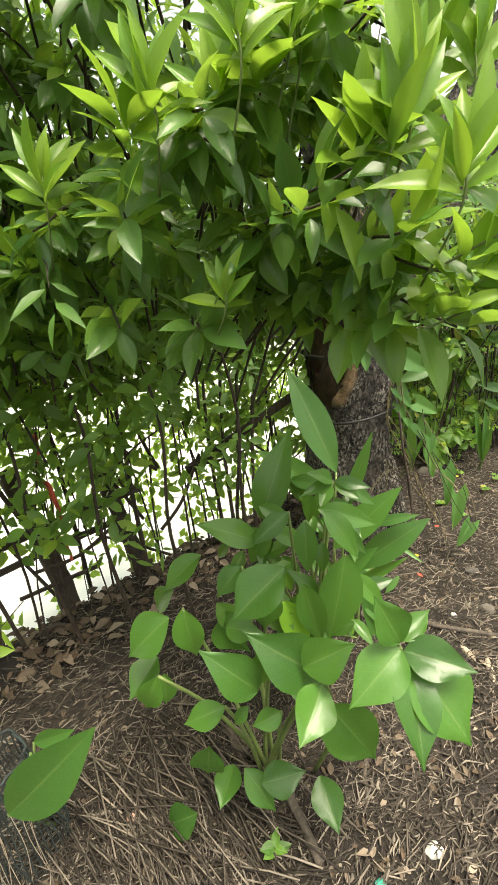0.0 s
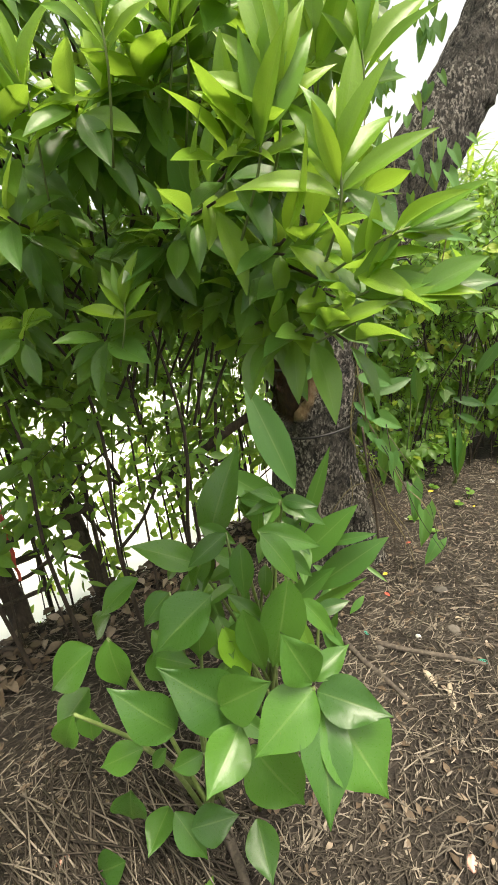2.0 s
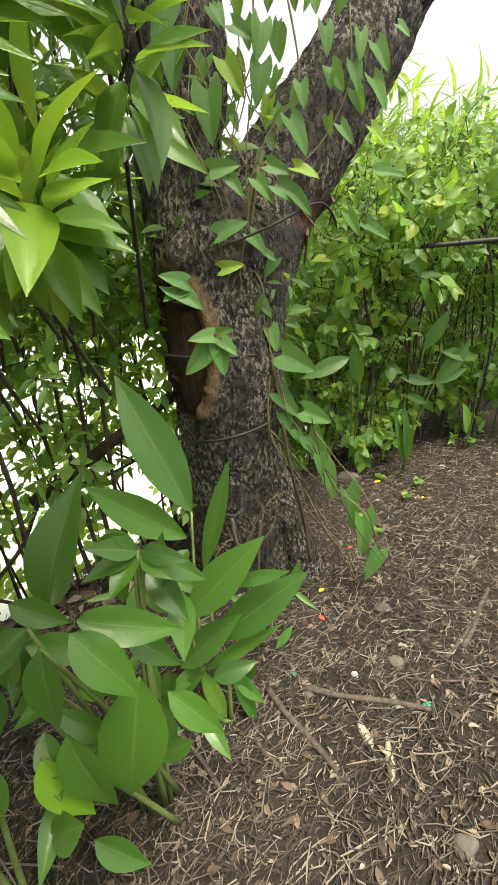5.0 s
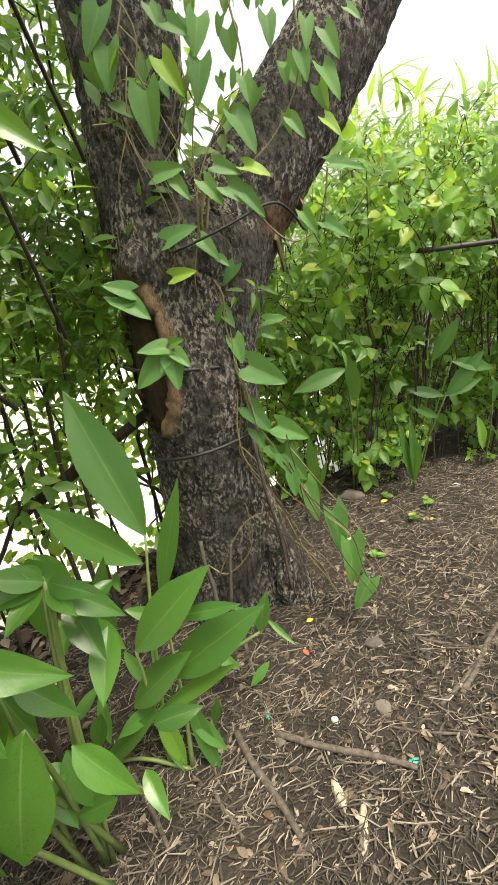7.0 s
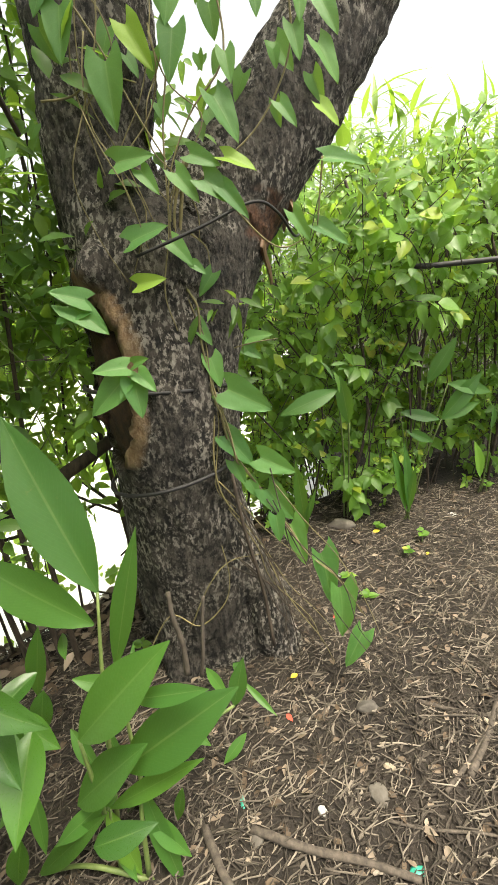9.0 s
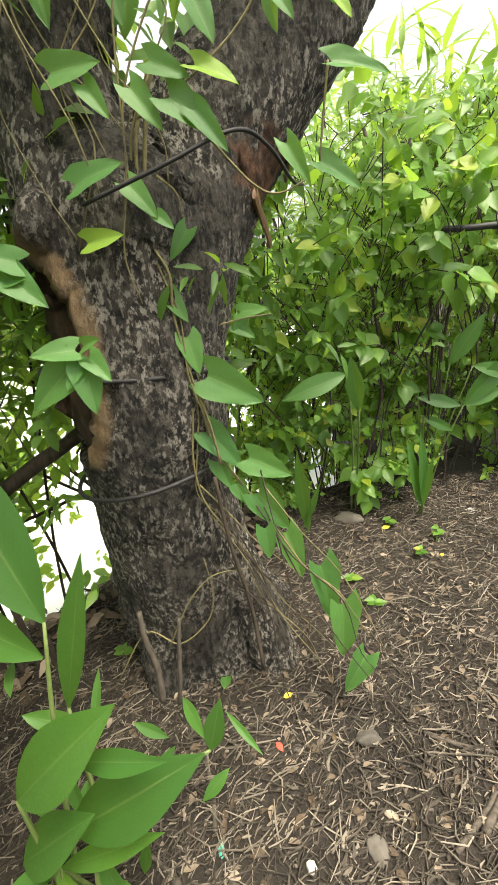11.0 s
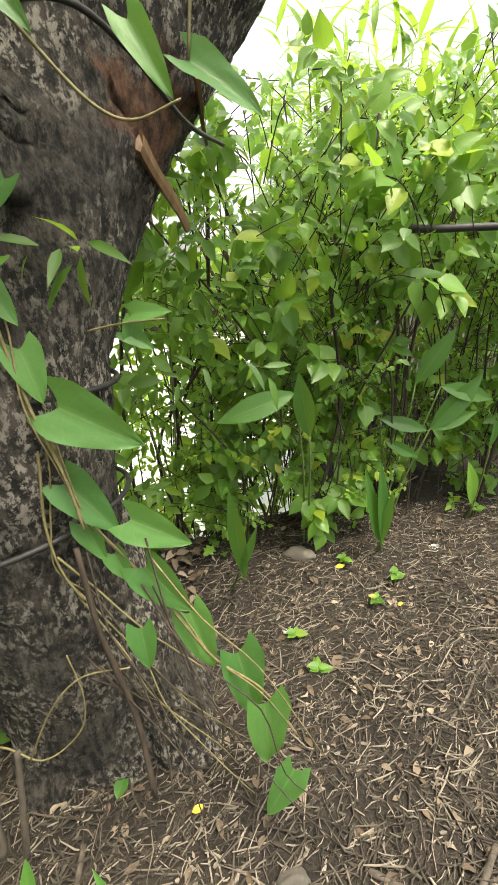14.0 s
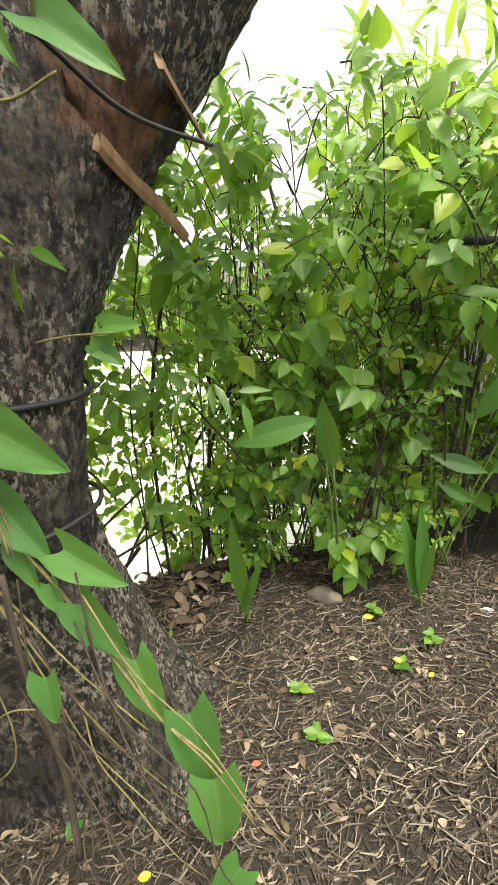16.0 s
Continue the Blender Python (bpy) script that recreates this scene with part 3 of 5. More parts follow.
VINE_STEMS = [[(0.654, 1.930, 1.724), (0.610, 1.930, 1.532), (0.586, 1.930, 1.420), (0.594, 1.930, 1.322), (0.633, 1.930, 1.256), (0.642, 1.930, 1.141), (0.639, 1.930, 1.053), (0.622, 1.930, 0.932), (0.629, 1.930, 0.827), (0.657, 1.930, 0.752)],
    [(0.669, 1.920, 1.732), (0.614, 1.920, 1.623), (0.606, 1.920, 1.463), (0.637, 1.920, 1.378), (0.633, 1.920, 1.289), (0.653, 1.920, 1.142), (0.679, 1.920, 1.028), (0.692, 1.920, 0.917)],
    [(0.647, 1.950, 1.183), (0.663, 1.950, 1.044), (0.682, 1.950, 0.931), (0.741, 1.950, 0.835), (0.821, 1.950, 0.686), (0.897, 1.950, 0.540), (1.000, 1.950, 0.427), (1.078, 1.950, 0.264)],
    [(0.464, 1.900, 0.334), (0.548, 1.900, 0.497), (0.627, 1.900, 0.582), (0.728, 1.900, 0.597)],
    [(0.282, 1.900, 0.214), (0.402, 1.900, 0.396), (0.496, 1.900, 0.340), (0.593, 1.900, 0.421), (0.621, 1.900, 0.526), (0.611, 1.900, 0.646)],
    [(0.716, 1.850, 1.649), (0.742, 1.850, 1.615), (0.786, 1.850, 1.562), (0.835, 1.850, 1.512), (0.878, 1.850, 1.496), (0.934, 1.850, 1.514)],
    [(0.642, 2.050, 1.231), (0.708, 2.050, 1.245), (0.786, 2.050, 1.258), (0.863, 2.050, 1.262)],
    [(0.628, 1.930, 0.858), (0.682, 1.930, 0.782), (0.762, 1.930, 0.664), (0.881, 1.930, 0.531)],
    [(0.630, 1.930, 0.543), (0.697, 1.930, 0.496), (0.810, 1.930, 0.421), (0.914, 1.930, 0.343)],
    [(0.646, 1.900, 1.556), (0.680, 1.900, 1.522), (0.685, 1.900, 1.481)],
    [(0.965, 1.800, 1.667), (0.957, 1.800, 1.607), (0.947, 1.800, 1.530)],
    [(0.666, 1.870, 2.123), (0.652, 1.870, 1.929), (0.617, 1.870, 1.774), (0.597, 1.870, 1.572), (0.563, 1.870, 1.425), (0.580, 1.870, 1.325)],
    [(0.383, 1.860, 2.129), (0.492, 1.860, 1.955), (0.563, 1.860, 1.803), (0.614, 1.860, 1.707)],
    [(0.361, 1.860, 1.840), (0.429, 1.860, 1.844), (0.497, 1.860, 1.878), (0.574, 1.860, 1.857)],
    [(0.750, 1.860, 2.088), (0.772, 1.860, 1.899), (0.681, 1.860, 1.789), (0.614, 1.860, 1.666), (0.598, 1.860, 1.527)],
    [(0.917, 1.860, 2.049), (0.917, 1.860, 1.894), (0.845, 1.860, 1.769), (0.743, 1.860, 1.691), (0.633, 1.860, 1.637)]]


def build_vine():
    vine = thing("yam_vine", "green yam vine with heart-shaped leaves climbing the tree", "vine")
    r = random.Random(5)
    for group in (VINE_LOW, VINE_HIGH):
        for i, (bx, by, bz, tx, ty, tz) in enumerate(group):
            n = Vector((r.uniform(-0.3, 0.4), -1.0, r.uniform(0.1, 0.7)))
            part("leaf", HEART_MESH[i % 3], vine, m=frame_of((bx, by, bz), (tx, ty, tz), n, r.uniform(0.72, 0.88) * (0.74 if group is VINE_LOW and 8 < i < 13 or group is VINE_HIGH and i < 4 else 1.0)))
    for k, row in enumerate(VINE_STEMS):
        for q in range(2 if k < 3 else 1):
            pts = [Vector(p) + Vector((0, 0.015, 0)) + Vector((r.uniform(-0.014, 0.014), r.uniform(-0.012, 0.012), r.uniform(-0.012, 0.012))) * (q > 0) for p in row]
            thick = 0.0042 if k < 3 and q == 0 else 0.0026
            part("vine_stem", stem_mesh("vine_stem", pts, thick, thick * 0.6, M_VINE if k != 8 else M_STEM, 6, 6, 0.25, k + q), vine)
    # fine strands hanging from the fork and creeping down to the mulch
    for k in range(9):
        x, y = 0.54 + r.uniform(-0.1, 0.12), r.uniform(1.86, 1.93)
        top, low_z = r.uniform(1.9, 2.5), r.uniform(1.35, 1.7)
        pts = [(x + 0.05 * math.sin(k * 1.7 + q * 1.1) + 0.018 * r.uniform(-1, 1), y + 0.02 * r.uniform(-1, 1), top + (low_z - top) * q / 6) for q in range(7)]
        part("vine_stem", stem_mesh("vine_stem", pts, 0.002, 0.0014, M_VINE, 5, 4), vine)
    for k in range(14):
        a = Vector((0.64 + r.uniform(-0.03, 0.16), 1.95, r.uniform(0.55, 0.9)))
        e = Vector((a.x + r.uniform(0.1, 0.38), r.uniform(1.82, 2.05), r.uniform(0.0, 0.2)))
        mid = (a + e) * 0.5 + Vector((r.uniform(-0.03, 0.05), -0.03, r.uniform(-0.03, 0.08)))
        part("vine_stem", stem_mesh("vine_stem", [a, a.lerp(mid, 0.5) + Vector((r.uniform(-0.03, 0.03), -0.02, 0.01)), mid, mid.lerp(e, 0.5) + Vector((r.uniform(-0.04, 0.04), -0.02, r.uniform(-0.02, 0.03))), e], 0.0022, 0.0013, M_VINE if k % 4 == 0 else M_STEM, 5, 4), vine)
    # leaves dangling in the fork and above
    for k in range(95):
        z = r.uniform(1.86, 2.75)
        c = Vector((r.uniform(0.5, 1.02) if k % 6 else r.uniform(0.25, 0.5), r.uniform(1.92, 2.2), z))
        ln = r.uniform(0.04, 0.09)
        d = Vector((r.uniform(-0.6, 0.6), r.uniform(-0.3, 0.1), -1)).normalized()
        part("leaf", HEART_MESH[k % 3], vine, m=frame_of(c, c + d * ln, (r.uniform(-0.7, 0.7), -1, r.uniform(-0.2, 0.6)), r.uniform(0.75, 1.05)))


build_vine()

# ---- broad-leaved ginger clump ----
GINGER_SHAPES = [leaf_shape(w, pk, 10, 0.38, dr, wave=0.045, tip=1.35, half=3, seed=s) for s, (w, pk, dr) in enumerate(((0.55, 0.42, 0.22), (0.45, 0.45, 0.3), (0.62, 0.45, 0.15)))]
GINGER_MESH = [mesh_of("ginger_leaf", s[0], s[1], M_GINGER, s[2]) for s in GINGER_SHAPES]
BLADE_SHAPES = [leaf_shape(w, 0.48, 9, 0.22, dr, wave=0.012, half=3, seed=s) for s, (w, dr) in enumerate(((0.30, 0.10), (0.31, 0.14), (0.15, 0.03), (0.23, 0.05)))]
ROSETTE_MESH = [mesh_of("rosette_leaf", s[0], s[1], M_GINGER, s[2]) for s in (leaf_shape(0.40, 0.42, 8, 0.35, 0.2, wave=0.02, half=3), leaf_shape(0.36, 0.4, 8, 0.35, 0.3, wave=0.03, half=3, seed=2))]
BLADE_MESH = [mesh_of("blade_leaf", s[0], s[1], M_BLADE, s[2]) for s in BLADE_SHAPES]
GINGER_BACK = [(0.220, 1.240, 0.893, 0.146, 1.180, 0.963),
    (0.229, 1.240, 0.892, 0.322, 1.180, 0.898),
    (0.228, 1.240, 0.886, 0.290, 1.170, 0.864),
    (0.214, 1.240, 0.887, 0.120, 1.170, 0.900),
    (0.212, 1.250, 0.898, 0.192, 1.220, 0.951),
    (0.237, 1.240, 0.881, 0.367, 1.200, 0.820),
    (0.210, 1.240, 0.879, 0.167, 1.150, 0.858),
    (0.150, 1.000, 0.923, 0.257, 0.945, 0.804),
    (0.095, 1.000, 0.899, 0.093, 0.940, 0.758),
    (0.142, 1.050, 0.902, 0.324, 1.030, 0.852),
    (0.056, 1.050, 0.901, -0.056, 1.000, 0.837),
    (-0.026, 1.270, 0.751, 0.072, 1.290, 1.057),
    (-0.044, 1.100, 0.773, -0.196, 1.050, 0.894),
    (-0.014, 1.200, 0.731, -0.136, 1.150, 0.777),
    (0.219, 1.050, 0.736, 0.158, 0.950, 0.479),
    (0.083, 1.000, 0.682, 0.128, 0.930, 0.480),
    (0.021, 1.000, 0.628, 0.087, 0.950, 0.465),
    (0.252, 1.100, 0.621, 0.370, 1.050, 0.503),
    (0.157, 1.100, 0.754, 0.149, 1.050, 0.673)]
GINGER_LOW = [(0.084, 0.680, 0.696, -0.061, 0.660, 0.834),
    (-0.062, 0.680, 0.662, -0.144, 0.640, 0.809),
    (0.081, 0.640, 0.718, 0.025, 0.530, 0.696),
    (0.096, 0.660, 0.632, 0.201, 0.600, 0.490),
    (-0.145, 0.700, 0.590, -0.257, 0.680, 0.561),
    (-0.204, 0.710, 0.439, -0.225, 0.700, 0.324),
    (-0.012, 0.680, 0.588, -0.085, 0.660, 0.565),
    (-0.087, 0.680, 0.614, -0.130, 0.660, 0.573),
    (-0.020, 0.720, 0.745, -0.056, 0.700, 0.642),
    (-0.296, 0.880, 0.705, -0.439, 0.845, 0.608),
    (-0.254, 0.880, 0.733, -0.234, 0.830, 0.578),
    (0.026, 0.850, 0.861, -0.125, 0.790, 0.763),
    (-0.085, 0.900, 0.839, -0.167, 0.870, 0.770),
    (-0.227, 1.100, 0.741, -0.375, 1.050, 0.663),
    (-0.025, 0.950, 0.737, -0.044, 0.900, 0.607),
    (-0.329, 0.850, 0.537, -0.340, 0.820, 0.435),
    (-0.309, 0.750, 0.645, -0.373, 0.730, 0.520),
    (0.044, 0.660, 0.749, 0.138, 0.620, 0.839)]
GINGER_FRONT = [(0.221, 0.580, 0.872, 0.113, 0.505, 0.823),
    (0.227, 0.580, 0.852, 0.230, 0.431, 0.777),
    (0.239, 0.580, 0.847, 0.332, 0.484, 0.734),
    (0.227, 0.580, 0.865, 0.331, 0.520, 0.876),
    (0.218, 0.590, 0.880, 0.291, 0.620, 0.923),
    (0.219, 0.580, 0.887, 0.177, 0.570, 0.993)]
TURMERIC = [(0.307, 1.640, 0.730, 0.143, 1.720, 1.189),
    (0.277, 1.640, 0.632, -0.020, 1.660, 0.852),
    (0.320, 1.600, 0.523, 0.448, 1.580, 0.925),
    (0.175, 1.500, 0.573, 0.232, 1.480, 0.772),
    (0.608, 1.600, 0.339, 0.645, 1.600, 0.489)]
TURMERIC_LOW = [(0.259, 1.460, 0.466, 0.496, 1.400, 0.760),
    (0.338, 1.460, 0.356, 0.613, 1.400, 0.612),
    (0.280, 1.460, 0.225, 0.542, 1.400, 0.440),
    (0.396, 1.460, 0.568, 0.580, 1.400, 0.637),
    (0.207, 1.460, 0.255, 0.405, 1.400, 0.501),
    (0.364, 1.460, 0.201, 0.468, 1.400, 0.083),
    (0.047, 1.460, 0.006, 0.293, 1.400, 0.296),
    (0.270, 1.460, 0.144, 0.324, 1.400, 0.028),
    (0.273, 1.460, 0.227, 0.334, 1.400, 0.032),
    (0.279, 1.460, 0.257, 0.154, 1.400, 0.208),
    (0.371, 1.460, 0.288, 0.434, 1.400, -0.039),
    (0.117, 1.460, 0.325, 0.132, 1.400, 0.182)]


def build_clump(name, label, category, leaves, meshes, foot, normal_bias, stem_mat, seed, sx=1.0, extra=12):
    r = random.Random(seed)
    plant = thing(name, label, category, "ginger plants", at=foot)
    base = Vector(foot)
    for i, row in enumerate(leaves):
        b, t = Vector(row[:3]) - base, Vector(row[3:6]) - base
        n = Vector((r.uniform(-0.25, 0.25), normal_bias[0] + r.uniform(-0.2, 0.2), normal_bias[1]))
        part("leaf", meshes[i % len(meshes)], plant, m=frame_of(b, t, n, sx * r.uniform(0.9, 1.1)))
        if i % 2 == 0:
            root = Vector((r.uniform(-0.06, 0.06), r.uniform(-0.05, 0.05), 0))
            part("stalk", stem_mesh("stalk", [root, root.lerp(b, 0.55) + Vector((0, 0, 0.05)), b], 0.008, 0.004, stem_mat, 6, 4), plant)
    for k in range(extra):
        a = Vector(leaves[r.randrange(len(leaves))][:3]) - base
        b = a + Vector((r.uniform(-0.16, 0.12), r.uniform(0.02, 0.22), r.uniform(-0.5, 0.0)))
        if b.z < 0.08:
            continue
        d = Vector((r.uniform(-1, 1), r.uniform(-1.0, 0.1), r.uniform(-0.9, 0.3))).normalized()
        part("leaf", meshes[k % len(meshes)], plant, m=frame_of(b, b + d * r.uniform(0.10, 0.17), (r.uniform(-0.3, 0.3), -0.7, 0.8), sx))
    return plant


build_clump("ginger_plant", "leafy green ginger plant with a whorled top", "plant", GINGER_BACK, ROSETTE_MESH, (0.12, 1.2, 0), (-0.75, 0.8), M_GREENSTEM, 3, 1.1, 46)
build_clump("ginger_plant", "low green plant with wide glossy leaves", "plant", GINGER_LOW, GINGER_MESH, (-0.06, 0.92, 0), (-0.75, 0.85), M_GREENSTEM, 4, 1.15, 14)
build_clump("ginger_plant", "ginger plant with large drooping pale green leaves", "plant", GINGER_FRONT, GINGER_MESH, (0.12, 0.9, 0), (-0.7, 0.9), M_GREENSTEM, 5, 1.15, 0)
build_clump("turmeric_plant", "turmeric plant with tall smooth spear-shaped leaves", "plant", TURMERIC, BLADE_MESH, (0.28, 1.55, 0), (-0.9, 0.35), M_GREENSTEM, 6)
build_clump("turmeric_plant", "low turmeric plant with lance-shaped bright green leaves", "plant", TURMERIC_LOW, BLADE_MESH, (0.32, 1.45, 0), (-0.6, 0.8), M_GREENSTEM, 7)

# ---- glossy shrub over the path ----
GLOSS_SHAPES = [leaf_shape(w, 0.46, 6, 0.35, dr, wave=0.015, half=2, seed=s) for s, (w, dr) in enumerate(((0.42, 0.15), (0.36, 0.3), (0.46, 0.05)))]
GLOSS_MESH = [mesh_of("glossy_leaf", s[0], s[1], M_GLOSS, s[2]) for s in GLOSS_SHAPES]
FLUSH_MESH = [mesh_of("flush_leaf", s[0], s[1], M_YOUNG, s[2]) for s in (leaf_shape(0.25, 0.5, 8, 0.5, 0.2, wave=0.02, half=2), leaf_shape(0.30, 0.46, 8, 0.5, 0.35, wave=0.03, half=2, seed=2))]
YOUNG_MESH = [mesh_of("young_leaf", s[0], s[1], M_YOUNG, s[2]) for s in GLOSS_SHAPES]


SHOOTS = [(0.193, 0.620, 1.677), (0.279, 0.600, 1.623), (0.348, 0.580, 1.562), (0.350, 0.560, 1.491), (0.312, 0.600, 1.498), (0.091, 0.780, 1.869), (-0.121, 0.766, 1.798), (-0.045, 0.800, 1.504), (0.284, 0.750, 1.791), (-0.350, 0.850, 1.712), (0.107, 0.800, 1.870), (-0.018, 0.850, 1.816), (0.014, 0.700, 1.825), (0.337, 0.720, 1.774), (0.215, 0.620, 1.711)]


def build_shrub():
    shrub = thing("glossy_shrub", "tall shrub with dark glossy leaves and yellow-green young shoots", "shrub", at=(-0.6, 1.35, 0))
    base = Vector((-0.6, 1.35, 0))
    r = random.Random(11)
    tips = []
    for i in range(150):
        u = r.random()
        e = Vector((-1.75 + 2.15 * u, r.uniform(0.72, 1.45) + 0.1 * (1 - u), r.uniform(1.38, 2.6)))
        if e.x > 0.1:
            e.y = r.uniform(0.75, 1.1)
            e.z = r.uniform(1.42, 2.15)
        tips.append(e)
    tips += [Vector(p) + Vector((-0.06, 0.05, -0.05)) for p in SHOOTS]
    mass, leaves, twigs = Pile(), [], Pile()
    for i, e in enumerate(tips):
        root = Vector((e.x * 0.8 - 0.1 + r.uniform(-0.25, 0.2), 1.45 + r.uniform(-0.15, 0.2), e.z - r.uniform(0.05, 0.45)))
        mid = root.lerp(e, 0.6) + Vector((0, 0, 0.12))
        v, f = tube_data(curve_pts([root - base, mid - base, e - base], 5), [0.005 - 0.0003 * k for k in range(11)], 5)
        twigs.add(v, f)
        d = (e - mid).normalized()
        for b, t, n in twig(r, e - d * 0.22, d, 0.24, 0.10, 13, 1.0, 0.6, 0.6):
            leaves.append((b, t, n, 0))
        for b, t, n in twig(r, mid, (e - mid), 0.2, 0.095, 11, 1.0, 0.6, 0.6):
            leaves.append((b, t, n, 0))
        if i % 4 == 0:
            for b, t, n in twig(r, e, d + Vector((0, 0, 0.6)), 0.05, 0.088, 8, 0.75, -0.25):
                leaves.append((b, t, n, 1))
    # long pale flush leaves at the shoot tips
    for k, p in enumerate(SHOOTS):
        p = Vector(p)
        axis = Vector((r.uniform(-0.15, 0.2), -0.1, 1.0)).normalized() if p.z > 1.62 or p.x < 0 else Vector((0.9, -0.1, 0.25)).normalized()
        size = 0.105 if p.z > 1.62 else 0.08
        for q in range(11):
            a = q * 2.4 + k
            s = q / 10
            side = Vector((math.cos(a), math.sin(a) * 0.7, 0.25 * math.sin(a * 1.7)))
            d = (axis * (0.35 + 0.9 * s) + side * (0.95 - 0.6 * s)).normalized()
            b = p + axis * size * 0.4 * (s - 0.5)
            ln = size * r.uniform(0.75, 1.15)
            part("leaf", FLUSH_MESH[q % 2] if p.z > 1.62 or q % 5 < 2 or p.x < 0 else GLOSS_MESH[q % 3], shrub, m=frame_of(b - base, b + d * ln - base, (r.uniform(-0.5, 0.5), -0.8, 0.6)))
        part("shoot_stem", stem_mesh("shoot_stem", [p - base - axis * size * 0.9 + Vector((-0.03, 0.05, -0.03)), p - base - axis * size * 0.3, p - base + axis * size * 0.3], 0.0021, 0.0014, M_GREENSTEM, 6, 4), shrub)
    for s in range(5):
        x = -1.2 + 0.28 * s
        part("stem", stem_mesh("stem", [(x + 0.6, 0.15, -0.1), (x + 0.55, 0.1, 0.6), (x + 0.6, 0.05, 1.1), (x + 0.5, 0.1, 1.6)], 0.010, 0.004, M_STEM, 7, 5, 0.2, s), shrub)
    leaves.sort(key=lambda q: q[0].y)
    for i, (b, t, n, y) in enumerate(leaves):
        m = frame_of(b - base, t - base, n)
        if y or i < 260:
            part("leaf", (YOUNG_MESH if y else GLOSS_MESH)[i % 3], shrub, m=m)
        else:
            put_leaf(mass, GLOSS_SHAPES[i % 3], m)
    tagged(part("leaf_mass", mass.mesh("leaf_mass", M_GLOSS_STUFF), shrub), kind="stuff")
    tagged(part("twig_mass", twigs.mesh("twig_mass", M_STEM), shrub), kind="stuff")


build_shrub()

# ---- thicket on the bank ----
THIN_LEAF = leaf_shape(0.46, 0.45, 4, 0.3, 0.2, half=1)
LANCE_LEAF = leaf_shape(0.24, 0.42, 4, 0.3, 0.25, half=1)


def build_thicket():
    r = random.Random(17)
    plant = thing("bank_thicket", "dense dark thicket of thin stems on the bank", "thicket")
    leaves, twigs = Pile(), Pile()
    for i in range(56):
        x = r.uniform(-2.9, 0.45)
        y = bank_edge(x) + r.uniform(-0.45, 0.5)
        lean = r.uniform(-0.5, 0.45)
        h = r.uniform(1.6, 2.9)
        pts = [(x, y, -0.5), (x + lean * 0.2, y, 0.35), (x + lean * 0.6 + r.uniform(-0.1, 0.1), y + r.uniform(-0.15, 0.1), h * 0.55), (x + lean, y + r.uniform(-0.4, 0.2), h)]
        rad = r.choice((0.004, 0.005, 0.006, 0.008, 0.016))
        if i < 30:
            part("stem", stem_mesh("stem", pts, rad, rad * 0.4, M_STEM, 6, 5, 0.2, i), plant)
        else:
            c = curve_pts(pts, 4)
            v, f = tube_data(c, [rad * (1 - 0.05 * k) for k in range(len(c))], 5)
            twigs.add(v, f)
        for k in range(100):
            s = r.random() ** 0.6
            z = 0.35 + (h - 0.25) * s
            if z < 1.15 and r.random() < 0.55:
                continue
            p = Vector((x + lean * s + r.gauss(0, 0.3), y + r.gauss(0, 0.25) - 0.2 * s, z))
            d = Vector((r.uniform(-1, 1), r.uniform(-1, 0.6), r.uniform(-0.5, 0.5)))
            if k % 4 == 0:
                v, f = tube_data([p - d * 0.1, p + Vector((0.01, 0, 0.01)), p + d * 0.08], [0.002, 0.0018, 0.001], 4)
                twigs.add(v, f)
            for b, t, n in twig(r, p, d, 0.13, 0.08, 6, 0.9, 0.5, 0.8):
                put_leaf(leaves, THIN_LEAF if k % 3 else LANCE_LEAF, frame_of(b, t, n))
    # crossing dead branches near the water
    for i in range(34):
        x = r.uniform(-2.0, 0.5)
        y = bank_edge(x) + r.uniform(-0.25, 0.35)
        a = Vector((x, y, r.uniform(-0.1, 0.7)))
        e = a + Vector((r.uniform(-0.7, 0.7), r.uniform(-0.2, 0.3), r.uniform(-0.1, 0.6)))
        v, f = tube_data(curve_pts([a, (a + e) * 0.5 + Vector((0, 0, r.uniform(-0.06, 0.06))), e], 4), r.uniform(0.004, 0.013), 5)
        twigs.add(v, f)
    tagged(part("leaf_mass", leaves.mesh("leaf_mass", M_THICKET), plant), kind="stuff")
    tagged(part("twig_mass", twigs.mesh("twig_mass", M_STEM), plant), kind="stuff")
    for n, (a, e, r0) in enumerate((((-1.05, 1.72, -0.2), (-1.35, 1.95, 0.75), 0.055), ((-0.72, 1.95, -0.2), (-1.0, 2.2, 0.7), 0.05), ((-1.4, 1.75, 0.40), (-0.62, 1.8, 0.66), 0.025), ((-1.4, 1.72, 0.28), (-0.7, 1.78, 0.52), 0.02), ((-0.45, 2.2, 0.55), (0.25, 2.3, 0.95), 0.03))):
        a, e = Vector(a), Vector(e)
        part("dead_branch", stem_mesh("dead_branch", [a, a.lerp(e, 0.5) + Vector((0.02, 0, 0.015)), e], r0, r0 * 0.8, M_STEM, 9, 6, 0.25, n), plant, "thick dark dead branch")


build_thicket()


